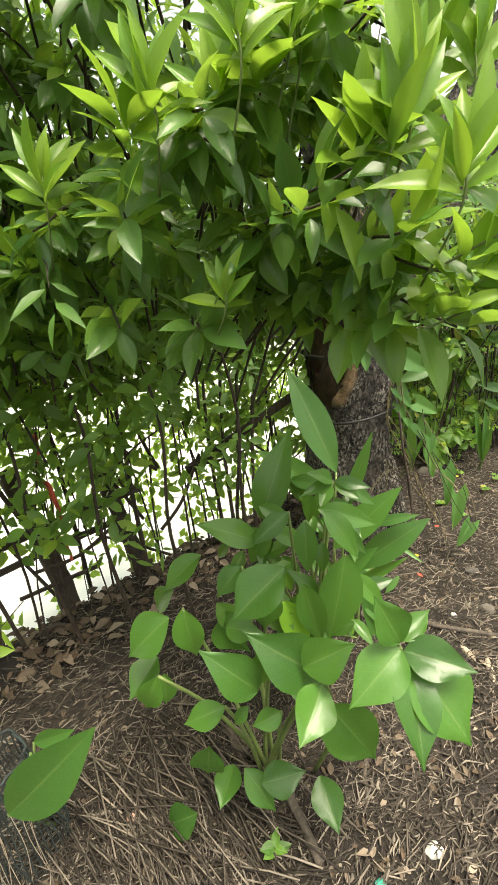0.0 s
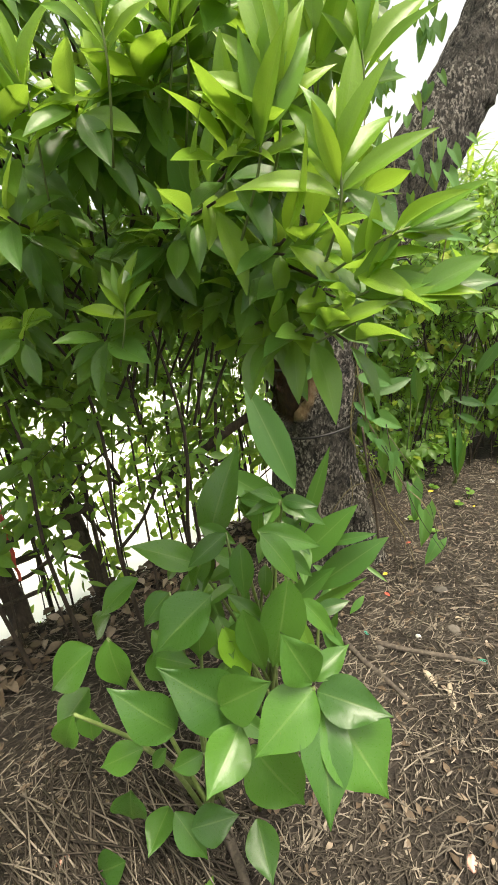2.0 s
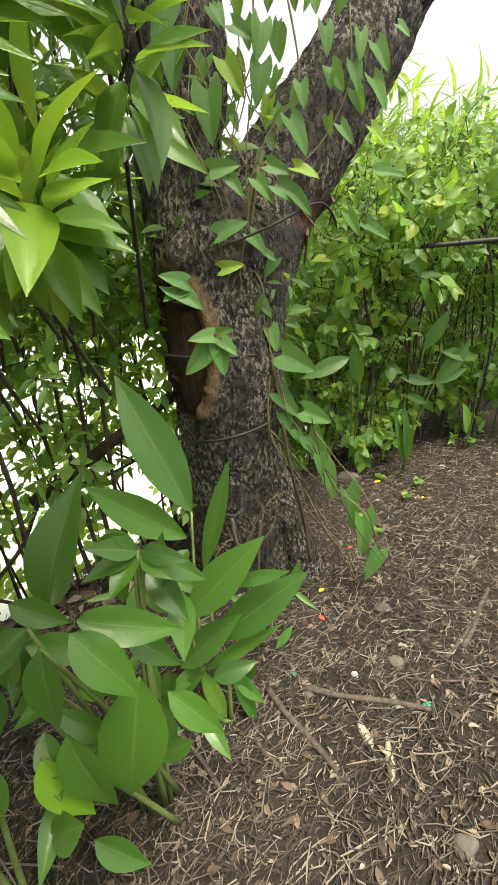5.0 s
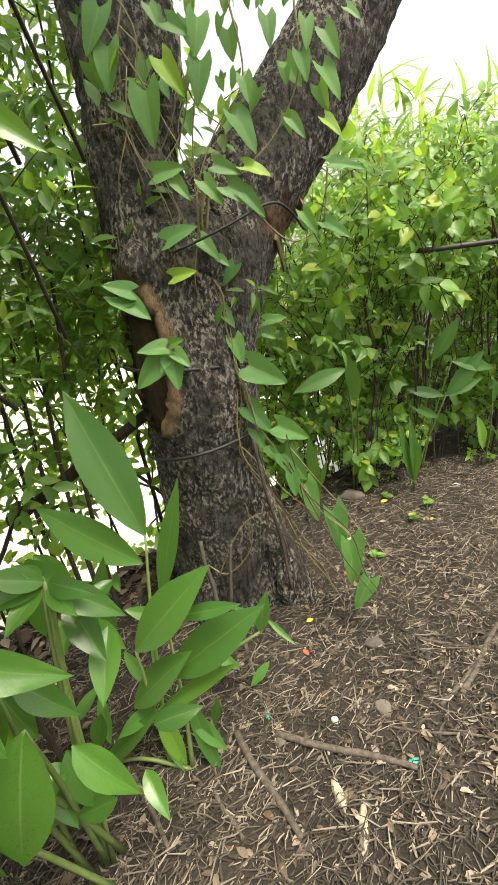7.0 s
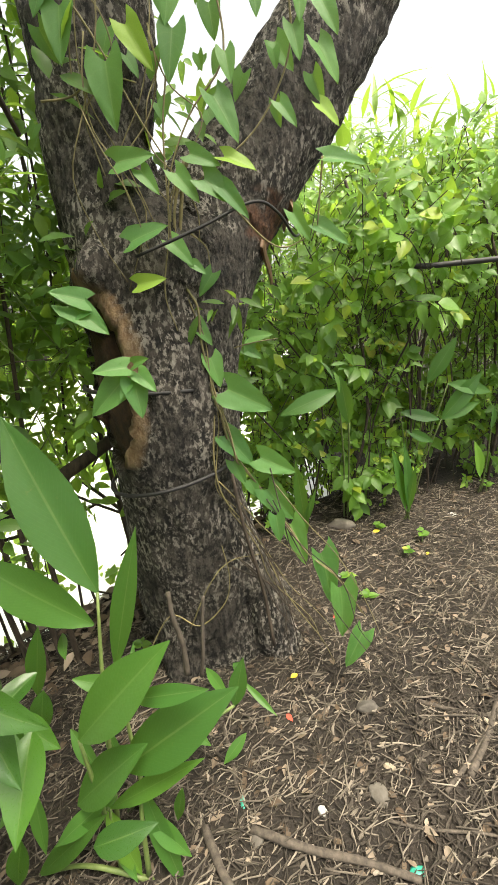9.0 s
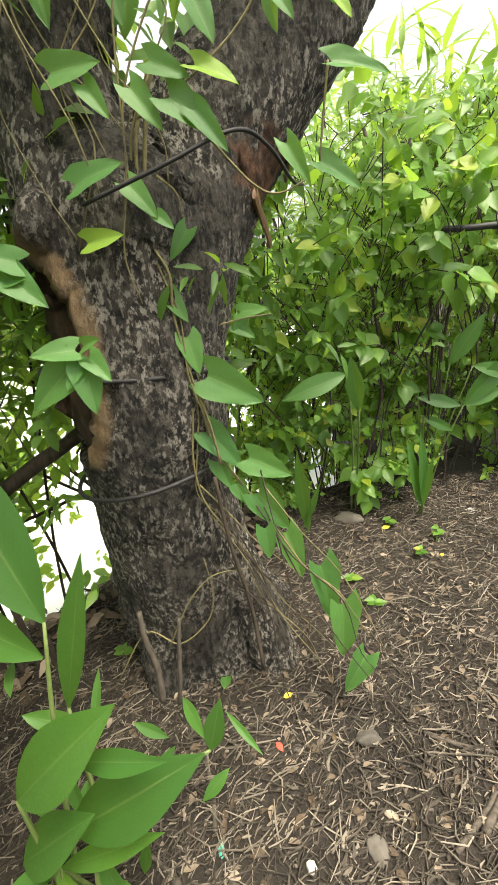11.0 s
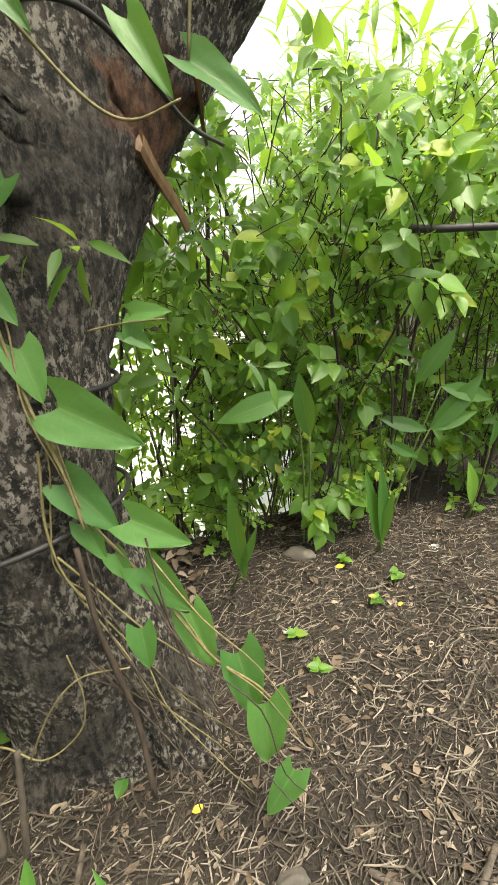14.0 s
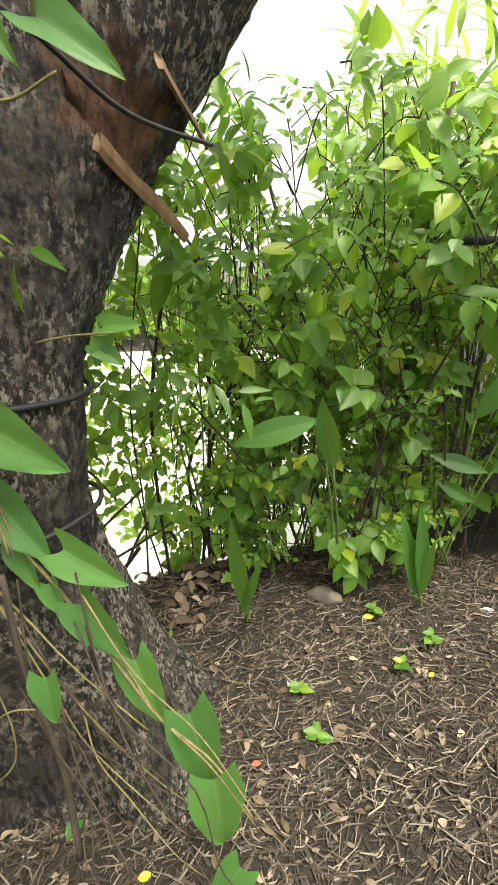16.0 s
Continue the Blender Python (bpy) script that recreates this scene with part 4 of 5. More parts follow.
def build_sprig():
    r = random.Random(23)
    plant = thing("lance_leaf_shrub", "bushy shrub with narrow fresh green leaves beside the trunk", "shrub", at=(-0.05, 2.15, 0))
    base = Vector((-0.05, 2.15, 0))
    mass = Pile()
    shape = leaf_shape(0.27, 0.42, 5, 0.3, 0.2, half=1)
    me = mesh_of("lance_leaf", shape[0], shape[1], M_HEDGE, shape[2])
    count = 0
    for i in range(58):
        c = Vector((r.uniform(-0.6, 0.2), r.uniform(1.88, 2.2), r.uniform(0.75, 1.85)))
        if c.z < 1.15:
            c.x, c.y = min(c.x, 0.05) - 0.05, c.y + 0.25
        d = Vector((r.uniform(-0.3, 0.9), r.uniform(-0.8, 0), r.uniform(0.0, 1.0)))
        part("twig", stem_mesh("twig", [c - d * 0.22 - base, c - base, c + d * 0.08 - base], 0.004, 0.002, M_GREENSTEM, 4, 2), plant)
        for b, t, n in twig(r, c, d, 0.12, 0.085, 10):
            m = frame_of(b - base, t - base, n)
            if count < 290:
                part("leaf", me, plant, m=m)
            else:
                put_leaf(mass, shape, m)
            count += 1
    tagged(part("leaf_mass", mass.mesh("leaf_mass", M_HEDGE_STUFF), plant), kind="stuff")
    for k in range(4):
        part("stem", stem_mesh("stem", [(0.05 * k - 0.2, 0.02 * k, -0.3), (0.08 * k - 0.25, 0, 0.7), (0.1 * k - 0.2, 0, 1.6)], 0.014, 0.006, M_STEM, 6, 5, 0.2, k), plant)


build_sprig()

# ---- hedge beyond the tree ----
OVATE = [leaf_shape(w, 0.36, 6, 0.25, dr, wave=0.02, half=2, seed=s) for s, (w, dr) in enumerate(((0.62, 0.15), (0.54, 0.25), (0.7, 0.1)))]
OVATE_MESH = [mesh_of("ovate_leaf", s[0], s[1], M_HEDGE, s[2]) for s in OVATE]
LOBED = leaf_shape(0.95, 0.42, 7, 0.2, 0.15, half=2, cut=0.5)
OVATE_FAR = leaf_shape(0.6, 0.38, 3, 0.25, 0.2, half=1)


def build_hedge():
    r = random.Random(41)
    groups = (((0.78, 1.85), (2.92, 3.5), (0.12, 1.8), 250), ((1.5, 2.7), (3.15, 3.9), (0.3, 2.05), 290), ((2.4, 4.6), (3.0, 4.6), (0.2, 2.1), 240), ((0.8, 2.6), (3.2, 4.0), (0.0, 2.2), 300), ((0.35, 1.0), (2.95, 3.7), (-0.3, 1.9), 130))
    for g, (xr, yr, zr, n) in enumerate(groups):
        base = Vector(((xr[0] + xr[1]) / 2, (yr[0] + yr[1]) / 2, 0))
        plant = thing("hedge_shrub", "bushy green shrub with ovate leaves and tangled stems", "shrub", "hedge shrubs", at=base)
        mass, twigs, near = Pile(), Pile(), 0
        for i in range(n):
            p = Vector((r.uniform(*xr), r.uniform(*yr), r.uniform(*zr)))
            front = (p.y - yr[0]) / (yr[1] - yr[0])
            if p.z < 0.6 and front < 0.3:
                p.y += 0.15
            if p.z > 1.2:
                p.y -= 0.14 * min(1.0, (p.z - 1.2) / 0.3)
            if 1.66 < p.x < 2.35 and 0.4 < p.z < 1.12 and p.y < 3.5:
                continue
            if noise.noise(p * 3.2 + Vector((g, 0, 0))) < -0.22:
                continue
            d = Vector((r.uniform(-0.8, 0.8), r.uniform(-1.1, 0.1), r.uniform(-0.2, 0.9)))
            v, f = tube_data(curve_pts([p - base - d * 0.2 - Vector((0, 0, 0.1)), p - base, p - base + d * 0.12], 3), 0.0022, 4)
            twigs.add(v, f)
            for b, t, nn in twig(r, p, d, 0.17, r.choice((0.045, 0.06, 0.085, 0.105)), 9, 0.9, 0.9, 0.9):
                m = frame_of(b - base, t - base, nn)
                if near < 270 and p.y < yr[0] + 0.35 and g < 3:
                    part("leaf", OVATE_MESH[near % 3], plant, m=m)
                    near += 1
                else:
                    put_leaf(mass, OVATE[i % 3] if g < 2 else OVATE_FAR, m)
        # sprays of small leaves and thin bare twigs between the large ones
        for i in range(n * 3 // 4):
            p = Vector((r.uniform(*xr), r.uniform(yr[0] + 0.1, yr[1]), r.uniform(zr[0], zr[1] - 0.2)))
            if noise.noise(p * 3.2 + Vector((g, 0, 0))) < -0.3 or (1.66 < p.x < 2.35 and 0.4 < p.z < 1.12 and p.y < 3.5):
                continue
            d = Vector((r.uniform(-0.9, 0.9), r.uniform(-0.8, 0.3), r.uniform(-0.4, 1.0)))
            v, f = tube_data([p - base - d * 0.25, p - base + Vector((0.01, 0, 0.015)), p - base + d * 0.2], [0.0025, 0.002, 0.001], 4)
            twigs.add(v, f)
            lobed = i % 7 == 0
            for b, t, nn in twig(r, p, d, 0.2, 0.075 if lobed else r.choice((0.028, 0.036, 0.05)), 5 if lobed else 12, 0.9, 0.7, 0.9):
                put_leaf(mass, LOBED if lobed else OVATE_FAR, frame_of(b - base, t - base, nn))
        for i in range(24):
            x, y = r.uniform(*xr), r.uniform(yr[0] + 0.15, yr[1])
            h = r.uniform(0.9, zr[1])
            pts = [Vector((x, y, -0.15)), Vector((x + r.uniform(-0.2, 0.2), y + r.uniform(-0.1, 0.1), h * 0.5)), Vector((x + r.uniform(-0.4, 0.4), y + r.uniform(-0.2, 0.2), h))]
            c = curve_pts([q - base for q in pts], 4)
            rad = r.choice((0.003, 0.004, 0.005, 0.009))
            v, f = tube_data(c, rad, 5)
            twigs.add(v, f)
        tagged(part("leaf_mass", mass.mesh("leaf_mass", M_HEDGE_STUFF), plant), kind="stuff")
        tagged(part("twig_mass", twigs.mesh("twig_mass", M_STEM), plant), kind="stuff")


build_hedge()


def build_grass():
    r = random.Random(51)
    blade = leaf_shape(0.13, 0.35, 4, 0.2, 0.45, half=1)
    pile = Pile()
    for i in range(900):
        p = Vector((r.uniform(1.6, 6.0), r.uniform(4.3, 6.0), 0))
        h = r.uniform(1.7, 2.75)
        if i < 420:
            e = p + Vector((r.uniform(-0.3, 0.3), r.uniform(-0.3, 0.2), h))
            v, f = tube_data(curve_pts([p, (p + e) * 0.5 + Vector((0.04, 0, 0)), e], 3), [0.006 - 0.0006 * k for k in range(7)], 4)
            pile.add(v, f)
        for k in range(20):
            b = p + Vector((r.uniform(-0.3, 0.3), r.uniform(-0.3, 0.2), h * r.uniform(0.55, 1.0)))
            d = Vector((r.uniform(-1, 1), r.uniform(-1, 0.5), r.uniform(-0.1, 0.9))).normalized()
            put_leaf(pile, blade, frame_of(b, b + d * r.uniform(0.2, 0.38), (r.uniform(-0.4, 0.4), -0.4, 1)))
    tagged(part("bamboo_grass", pile.mesh("bamboo_grass", M_GRASS)), "tall sunlit yellow-green bamboo grass behind the hedge", "grass", kind="stuff")
    far = Pile()
    for i in range(5200):
        x = r.uniform(-26, 22)
        y = 19 + r.random() * 3
        top = 2.2 + 1.4 * noise.noise(Vector((x * 0.3, 0, 0)))
        p = Vector((x, y, r.uniform(-0.6, max(0.5, top))))
        d = Vector((r.uniform(-1, 1), r.uniform(-1, 0.3), r.uniform(-0.6, 0.6))).normalized()
        put_leaf(far, OVATE_FAR, frame_of(p, p + d * r.uniform(0.3, 0.55), (r.uniform(-0.6, 0.6), -0.7, 1)))
    tagged(part("far_bushes", far.mesh("far_bushes", M_FAR)), "pale sunlit bushes on the far bank", "bushes", kind="stuff")


build_grass()

# ---- litter on the path ----
def build_litter():
    r = random.Random(61)
    pile, dead = Pile(), Pile()
    for i in range(64000):
        x = r.uniform(-1.2, 2.6) if i % 12 else r.gauss(1.0, 1.6)
        y = r.uniform(0.35, 3.4) if i % 12 else r.gauss(1.6, 1.4)
        if y > bank_edge(x) + 0.1:
            continue
        z = ground_z(x, y)
        ln = r.uniform(0.008, 0.04) if r.random() < 0.70 else r.uniform(0.04, 0.13)
        w, h = (r.uniform(0.0011, 0.0030), 0.0012) if ln > 0.04 else (r.uniform(0.0007, 0.0026) if i % 9 else r.uniform(0.003, 0.006), r.uniform(0.0006, 0.0018))
        z += r.uniform(0, 0.009)
        a = r.uniform(0, 3.14) if r.random() < 0.6 else r.gauss(0.6, 0.5)
        c, s = math.cos(a), math.sin(a)
        tilt = r.uniform(-0.5, 0.5)
        v = []
        for sx, k in ((-1, 0.6), (0, 1.0), (1, 0.5)):
            for sy, sz in ((-1, 0), (1, 0), (0.6, 1), (-0.6, 1)):
                px, py = sx * ln * 0.5, sy * w * k + 0.1 * ln * (sx == 0) * tilt * 4
                v.append((x + px * c - py * s, y + px * s + py * c, z + 0.003 + sz * h * 2 + sx * tilt * ln * 0.3))
        f = [(q * 4 + e, q * 4 + (e + 1) % 4, q * 4 + 4 + (e + 1) % 4, q * 4 + 4 + e) for q in range(2) for e in range(4)] + [(3, 2, 1, 0), (8, 9, 10, 11)]
        pile.add(v, f)
    tagged(part("twig_litter", pile.mesh("twig_litter", M_LITTER, False)), "brown shredded twigs and wood chips on the path", "litter", kind="stuff")
    shape = leaf_shape(0.5, 0.45, 4, 0.5, 0.3, wave=0.06, half=1)
    for i in range(2600):
        x, y = r.uniform(-1.2, 2.8), r.uniform(0.5, 3.5)
        if y > bank_edge(x) + 0.2:
            continue
        a, ln = r.uniform(0, 6.28), r.uniform(0.012, 0.045)
        b = Vector((x, y, ground_z(x, y) + 0.008))
        put_leaf(dead, shape, frame_of(b, b + Vector((math.cos(a) * ln, math.sin(a) * ln, r.uniform(0, 0.012))), (r.uniform(-0.4, 0.4), r.uniform(-0.4, 0.4), 1)))
    tagged(part("dead_leaves", dead.mesh("dead_leaves", M_DEAD)), "curled brown dead leaves on the path", "leaves", kind="stuff")


build_litter()


def stick(name, a, b, r0, label, mat=M_STICK, bend=0.006, lift=True, category="stick", seed=0):
    a, b = Vector(a), Vector(b)
    if lift:
        a.z += ground_z(a.x, a.y)
        b.z += ground_z(b.x, b.y)
    side = (b - a).cross(Vector((0, 0, 1))).normalized() * bend
    me = stem_mesh(name, [a, a.lerp(b, 0.35) + side, a.lerp(b, 0.7) - side * 0.4, b], r0, r0 * 0.75, mat, 8, 6, 0.3, seed)
    return tagged(part(name, me), label, category, "fallen sticks")


STICKS = [(0.616, 1.490, 1.021, 1.340, 0.018),
    (0.485, 1.507, 0.656, 1.210, 0.019),
    (0.115, 1.498, 0.297, 1.222, 0.013),
    (0.984, 1.471, 1.290, 1.393, 0.008),
    (1.170, 1.513, 1.506, 1.757, 0.012),
    (1.219, 1.796, 1.461, 1.689, 0.012),
    (0.162, 1.707, 0.485, 1.516, 0.008),
    (0.524, 1.907, 0.577, 1.600, 0.012),
    (0.416, 1.351, 0.499, 1.226, 0.011),
    (-0.212, 1.041, -0.065, 0.732, 0.024),
    (-0.079, 0.971, 0.056, 0.649, 0.026),
    (-0.350, 0.881, -0.294, 0.761, 0.011),
    (-0.669, 0.723, -0.282, 0.740, 0.008),
    (0.256, 0.921, 0.214, 0.777, 0.010),
    (1.257, 1.545, 1.541, 1.812, 0.016),
    (1.593, 2.117, 1.830, 2.309, 0.008)]
for k, row in enumerate(STICKS):
    stick("fallen_stick", (row[0], row[1], row[4] * 0.6), (row[2], row[3], row[4] * 0.6), row[4] * 0.65, "pale grey fallen stick lying on the mulch", seed=k)

stick("upright_stake", (0.455, 1.780, 0.279), (0.435, 1.820, 0.566), 0.010, "thin dark broken stem standing by the trunk", M_STICK, 0.008, False, "stake", 2)
stick("upright_stake", (0.499, 1.780, 0.263), (0.542, 1.800, 0.550), 0.007, "thin dark broken stem standing by the trunk", M_STICK, 0.006, False, "stake", 4)
stick("leaning_stick", (0.744, 1.860, 0.270), (0.672, 1.930, 0.884), 0.007, "dark stick leaning against the tree trunk", M_STEM, 0.012, False, "stick", 5)


def pebble(name, x, y, sx, sy, sz, rz, mat, label, category, seed, group=""):
    bm = bmesh.new()
    bmesh.ops.create_icosphere(bm, subdivisions=3, radius=1)
    for v in bm.verts:
        k = 1 + 0.35 * noise.noise(v.co * 1.3 + Vector((seed, 0, 0))) + 0.12 * noise.noise(v.co * 4 + Vector((0, seed, 0)))
        v.co = Vector((v.co.x * sx * k, v.co.y * sy * k, max(v.co.z, -0.6) * sz * k))
    me = bpy.data.meshes.new(name)
    bm.to_mesh(me)
    bm.free()
    me.materials.append(mat)
    me.polygons.foreach_set("use_smooth", [True] * len(me.polygons))
    ob = part(name, me, m=pose(x, y, ground_z(x, y) + sz * 0.45, 0, 0, rz))
    return tagged(ob, label, category, group)


pebble("stone", 1.041, 1.793, 0.04, 0.019, 0.02, 5, M_STONE, "oblong grey stone on the mulch", "stone", 0)
pebble("stone", 0.986, 1.532, 0.026, 0.03, 0.012, 20, M_STONE, "flat grey stone on the mulch", "stone", 1)
pebble("stone", 1.274, 2.978, 0.075, 0.035, 0.045, -15, M_STONE, "flat tan rock at the foot of the hedge", "stone", 2)
pebble("pebble", 1.135, 2.526, 0.012, 0.01, 0.008, 0, M_PAPER, "small white pebble on the path", "pebble", 3)
pebble("stone", 0.627, 1.470, 0.018, 0.02, 0.01, 0, M_STONE, "grey stone beside a stick", "stone", 4)
pebble("pebble", 0.819, 1.789, 0.014, 0.012, 0.008, 0, M_STONE, "small grey pebble on the mulch", "pebble", 5)
pebble("plastic_scrap", 1.967, 2.971, 0.03, 0.015, 0.01, 10, M_PAPER, "white torn paper scrap on the path", "scrap", 6)
pebble("plastic_scrap", 0.818, 1.513, 0.012, 0.016, 0.006, 0, M_PAPER, "small white scrap on the mulch", "scrap", 7)
pebble("plastic_scrap", 0.375, 0.672, 0.024, 0.018, 0.009, 20, M_PAPER, "crumpled white plastic scrap on the mulch", "scrap", 8)
pebble("stone", 0.929, 0.994, 0.035, 0.026, 0.015, 20, M_STONE, "dark grey stone on the path", "stone", 9)
pebble("plastic_scrap", -0.506, 0.797, 0.022, 0.012, 0.012, 40, M_PINK, "crumpled red and white wrapper", "scrap", 10)
pebble("plastic_scrap", 0.649, 0.736, 0.02, 0.014, 0.01, 60, M_PINK, "salmon pink plastic scrap on the mulch", "scrap", 11)
pebble("plastic_scrap", 0.592, 1.561, 0.008, 0.018, 0.006, 10, M_TEAL, "small blue green plastic scrap", "scrap", 12)
pebble("plastic_scrap", 1.021, 1.360, 0.02, 0.014, 0.006, 0, M_TEAL, "crumpled teal plastic scrap", "scrap", 13)
pebble("plastic_scrap", 0.209, 0.604, 0.014, 0.02, 0.008, 0, M_TEAL, "small green plastic scrap", "scrap", 14)
pebble("wood_chip", 0.777, 1.302, 0.014, 0.045, 0.008, 10, M_CHIP, "pale splintered wood chip on the path", "chip", 15)
pebble("wood_chip", 0.824, 1.218, 0.012, 0.07, 0.006, -15, M_CHIP, "long pale splintered wood chip", "chip", 16)
pebble("wood_chip", 1.404, 1.693, 0.012, 0.03, 0.006, 60, M_CHIP, "pale splintered wood chip on the path", "chip", 17)
pebble("wood_chip", 1.044, 1.604, 0.01, 0.02, 0.006, 60, M_CHIP, "pale splintered wood chip on the path", "chip", 18)


def plank(a, b, width, thick):
    """Weathered board with chipped ends, lying on the mulch."""
    a, b = Vector(a), Vector(b)
    d = (b - a).normalized()
    side = Vector((-d.y, d.x, 0))
    v, f = [], []
    for i in range(13):
        c = a.lerp(b, i / 12)
        w = width * 0.5 * (1 + 0.06 * noise.noise(Vector((i * 0.9, 2, 0))))
        for u, h in ((-1, 0), (1, 0), (1, 0.85), (0.9, 1), (-0.9, 1), (-1, 0.85)):
            chip = d * (0.03 * noise.noise(Vector((u * 3, i, 5))) if i in (0, 12) else 0)
            v.append(c + side * u * w + chip + Vector((0, 0, 0.004 + h * thick)))
    for i in range(12):
        for k in range(6):
            f.append((i * 6 + k, i * 6 + (k + 1) % 6, i * 6 + 6 + (k + 1) % 6, i * 6 + 6 + k))
    f += [(5, 4, 3, 2, 1, 0), (72, 73, 74, 75, 76, 77)]
    tagged(part("plank", mesh_of("plank", v, f, M_BOARD, smooth=False)), "pale weathered wooden plank lying on the path", "plank")


plank((1.40, 1.33, 0.0), (0.99, 0.86, 0.0), 0.11, 0.03)


def fallen_leaf(x, y, ln, ang, mat, label):
    s = leaf_shape(0.55, 0.45, 6, 0.2, 0.1, wave=0.03, half=2, seed=x)
    me = mesh_of("fallen_leaf", s[0], s[1], mat, s[2])
    b = Vector((x, y, ground_z(x, y) + 0.016))
    d = Vector((math.cos(radians(ang)), math.sin(radians(ang)), 0.1))
    tagged(part("fallen_leaf", me, m=frame_of(b, b + d * ln, (0.1, -0.2, 1))), label, "leaf", "fallen leaves")


fallen_leaf(0.795, 1.951, 0.035, 20, M_YELLOW, "yellow fallen leaf on the mulch")
fallen_leaf(1.434, 2.874, 0.05, 10, M_YELLOW, "pale yellow fallen leaf on the path")
fallen_leaf(1.629, 2.598, 0.03, 40, M_YELLOW, "small yellow fallen leaf")
fallen_leaf(0.758, 1.808, 0.035, -60, M_RED, "bright red fallen leaf on the mulch")
fallen_leaf(1.032, 2.240, 0.03, 10, M_RED, "small red fallen leaf")
fallen_leaf(0.590, 1.995, 0.07, 80, M_BLADE, "small green leaf sprouting from the mulch")
fallen_leaf(0.124, 0.867, 0.04, 80, M_DEAD, "orange brown dead leaf on the mulch")
fallen_leaf(1.325, 2.773, 0.06, 120, M_DEAD, "brown dead leaf on the mulch")
fallen_leaf(1.276, 2.343, 0.06, 40, M_DEAD, "curled brown dead leaf")


# ---- plants at the foot of the hedge and on the bank ----
def blade_plant(name, label, rows, foot, mats, seed, bend=0):
    """A plant with upright strap leaves, given as base and tip."""
    plant = thing(name, label, "plant", at=foot)
    base = Vector(foot)
    r = random.Random(seed)
    for i, row in enumerate(rows):
        b, t = Vector(row[:3]) - base, Vector(row[3:]) - base
        part("leaf", BLADE_MESH[mats[i % len(mats)]], plant, m=frame_of(b, t, (r.uniform(-0.4, 0.4), -0.9, 0.4)))
        part("stalk", stem_mesh("stalk", [(0.02 * i - 0.03, 0.01, -0.02), b * 0.5 + Vector((0, 0, 0.02)), b], 0.006, 0.004, M_GREENSTEM, 5, 4), plant)


blade_plant("strap_plant", "bright green strap-leaved lily at the hedge foot", [(0.990, 2.550, 0.259, 0.948, 2.500, 0.675),
    (0.971, 2.550, 0.294, 1.040, 2.500, 0.518)], (0.948, 2.815, 0), (2,), 1)
blade_plant("strap_plant", "narrow upright strap-leaved plant beside the path", [(1.666, 2.900, 0.103, 1.616, 2.850, 0.564),
    (1.642, 2.900, 0.116, 1.548, 2.850, 0.537),
    (1.655, 2.900, 0.102, 1.674, 2.850, 0.409)], (1.699, 2.990, 0), (2,), 2)
blade_plant("canna_plant", "broad-leaved plant with large drooping leaves by the hedge", [(1.893, 3.200, 0.798, 2.039, 3.150, 1.065),
    (1.994, 3.200, 0.557, 2.212, 3.150, 0.834),
    (2.023, 3.200, 0.780, 2.293, 3.150, 0.715),
    (1.994, 3.200, 0.557, 2.206, 3.150, 0.653),
    (1.728, 3.200, 0.633, 1.969, 3.150, 0.573),
    (1.766, 3.200, 0.511, 1.936, 3.150, 0.421)], (1.846, 3.287, 0), (0, 0, 1), 3)
blade_plant("canna_plant", "plant with one broad dark green leaf in the hedge", [(1.221, 2.750, 0.920, 0.921, 2.700, 0.844),
    (1.274, 2.750, 0.745, 1.222, 2.700, 0.998)], (1.355, 3.097, 0), (0,), 4)
blade_plant("canna_plant", "bright yellow-green broad leaf plant behind the trunk", [(0.772, 2.950, 1.365, 0.661, 2.900, 1.572),
    (0.543, 2.950, 1.337, 0.574, 2.900, 1.499),
    (0.613, 2.950, 1.255, 0.713, 2.900, 1.475)], (0.663, 3.338, 0), (0,), 5)
blade_plant("strap_plant", "small upright green leaf plant on the path", [(2.147, 3.000, 0.222, 2.098, 2.950, 0.465),
    (2.191, 3.000, 0.525, 2.180, 2.950, 0.676)], (2.316, 3.220, 0), (1,), 6)
blade_plant("canna_plant", "young plant with pale leaves beside the sack", [(-0.682, 0.750, 0.437, -0.544, 0.700, 0.529),
    (-0.704, 0.750, 0.396, -0.606, 0.700, 0.354),
    (-0.708, 0.750, 0.223, -0.576, 0.700, 0.494),
    (-0.783, 0.750, 0.189, -0.659, 0.700, 0.232),
    (-0.640, 0.570, 0.470, -0.376, 0.500, 0.776)], (-0.808, 0.789, 0), (0, 1), 7)


def sprout(x, y, h, seed):
    r = random.Random(seed)
    plant = thing("seedling", "small green seedling sprouting from the mulch", "plant", "seedlings", at=(x, y, ground_z(x, y)))
    part("stalk", stem_mesh("stalk", [(0, 0, -0.01), (0.005, 0, h * 0.5), (0, 0, h)], 0.003, 0.002, M_GREENSTEM, 5, 3), plant)
    for k in range(6):
        a = k * 1.9 + r.uniform(-0.3, 0.3)
        b = Vector((0, 0, h * (0.5 + 0.5 * k / 5)))
        part("leaf", OVATE_MESH[k % 3], plant, m=frame_of(b, b + Vector((math.cos(a), math.sin(a), 0.25)) * r.uniform(0.03, 0.055), (0, -0.3, 1)))


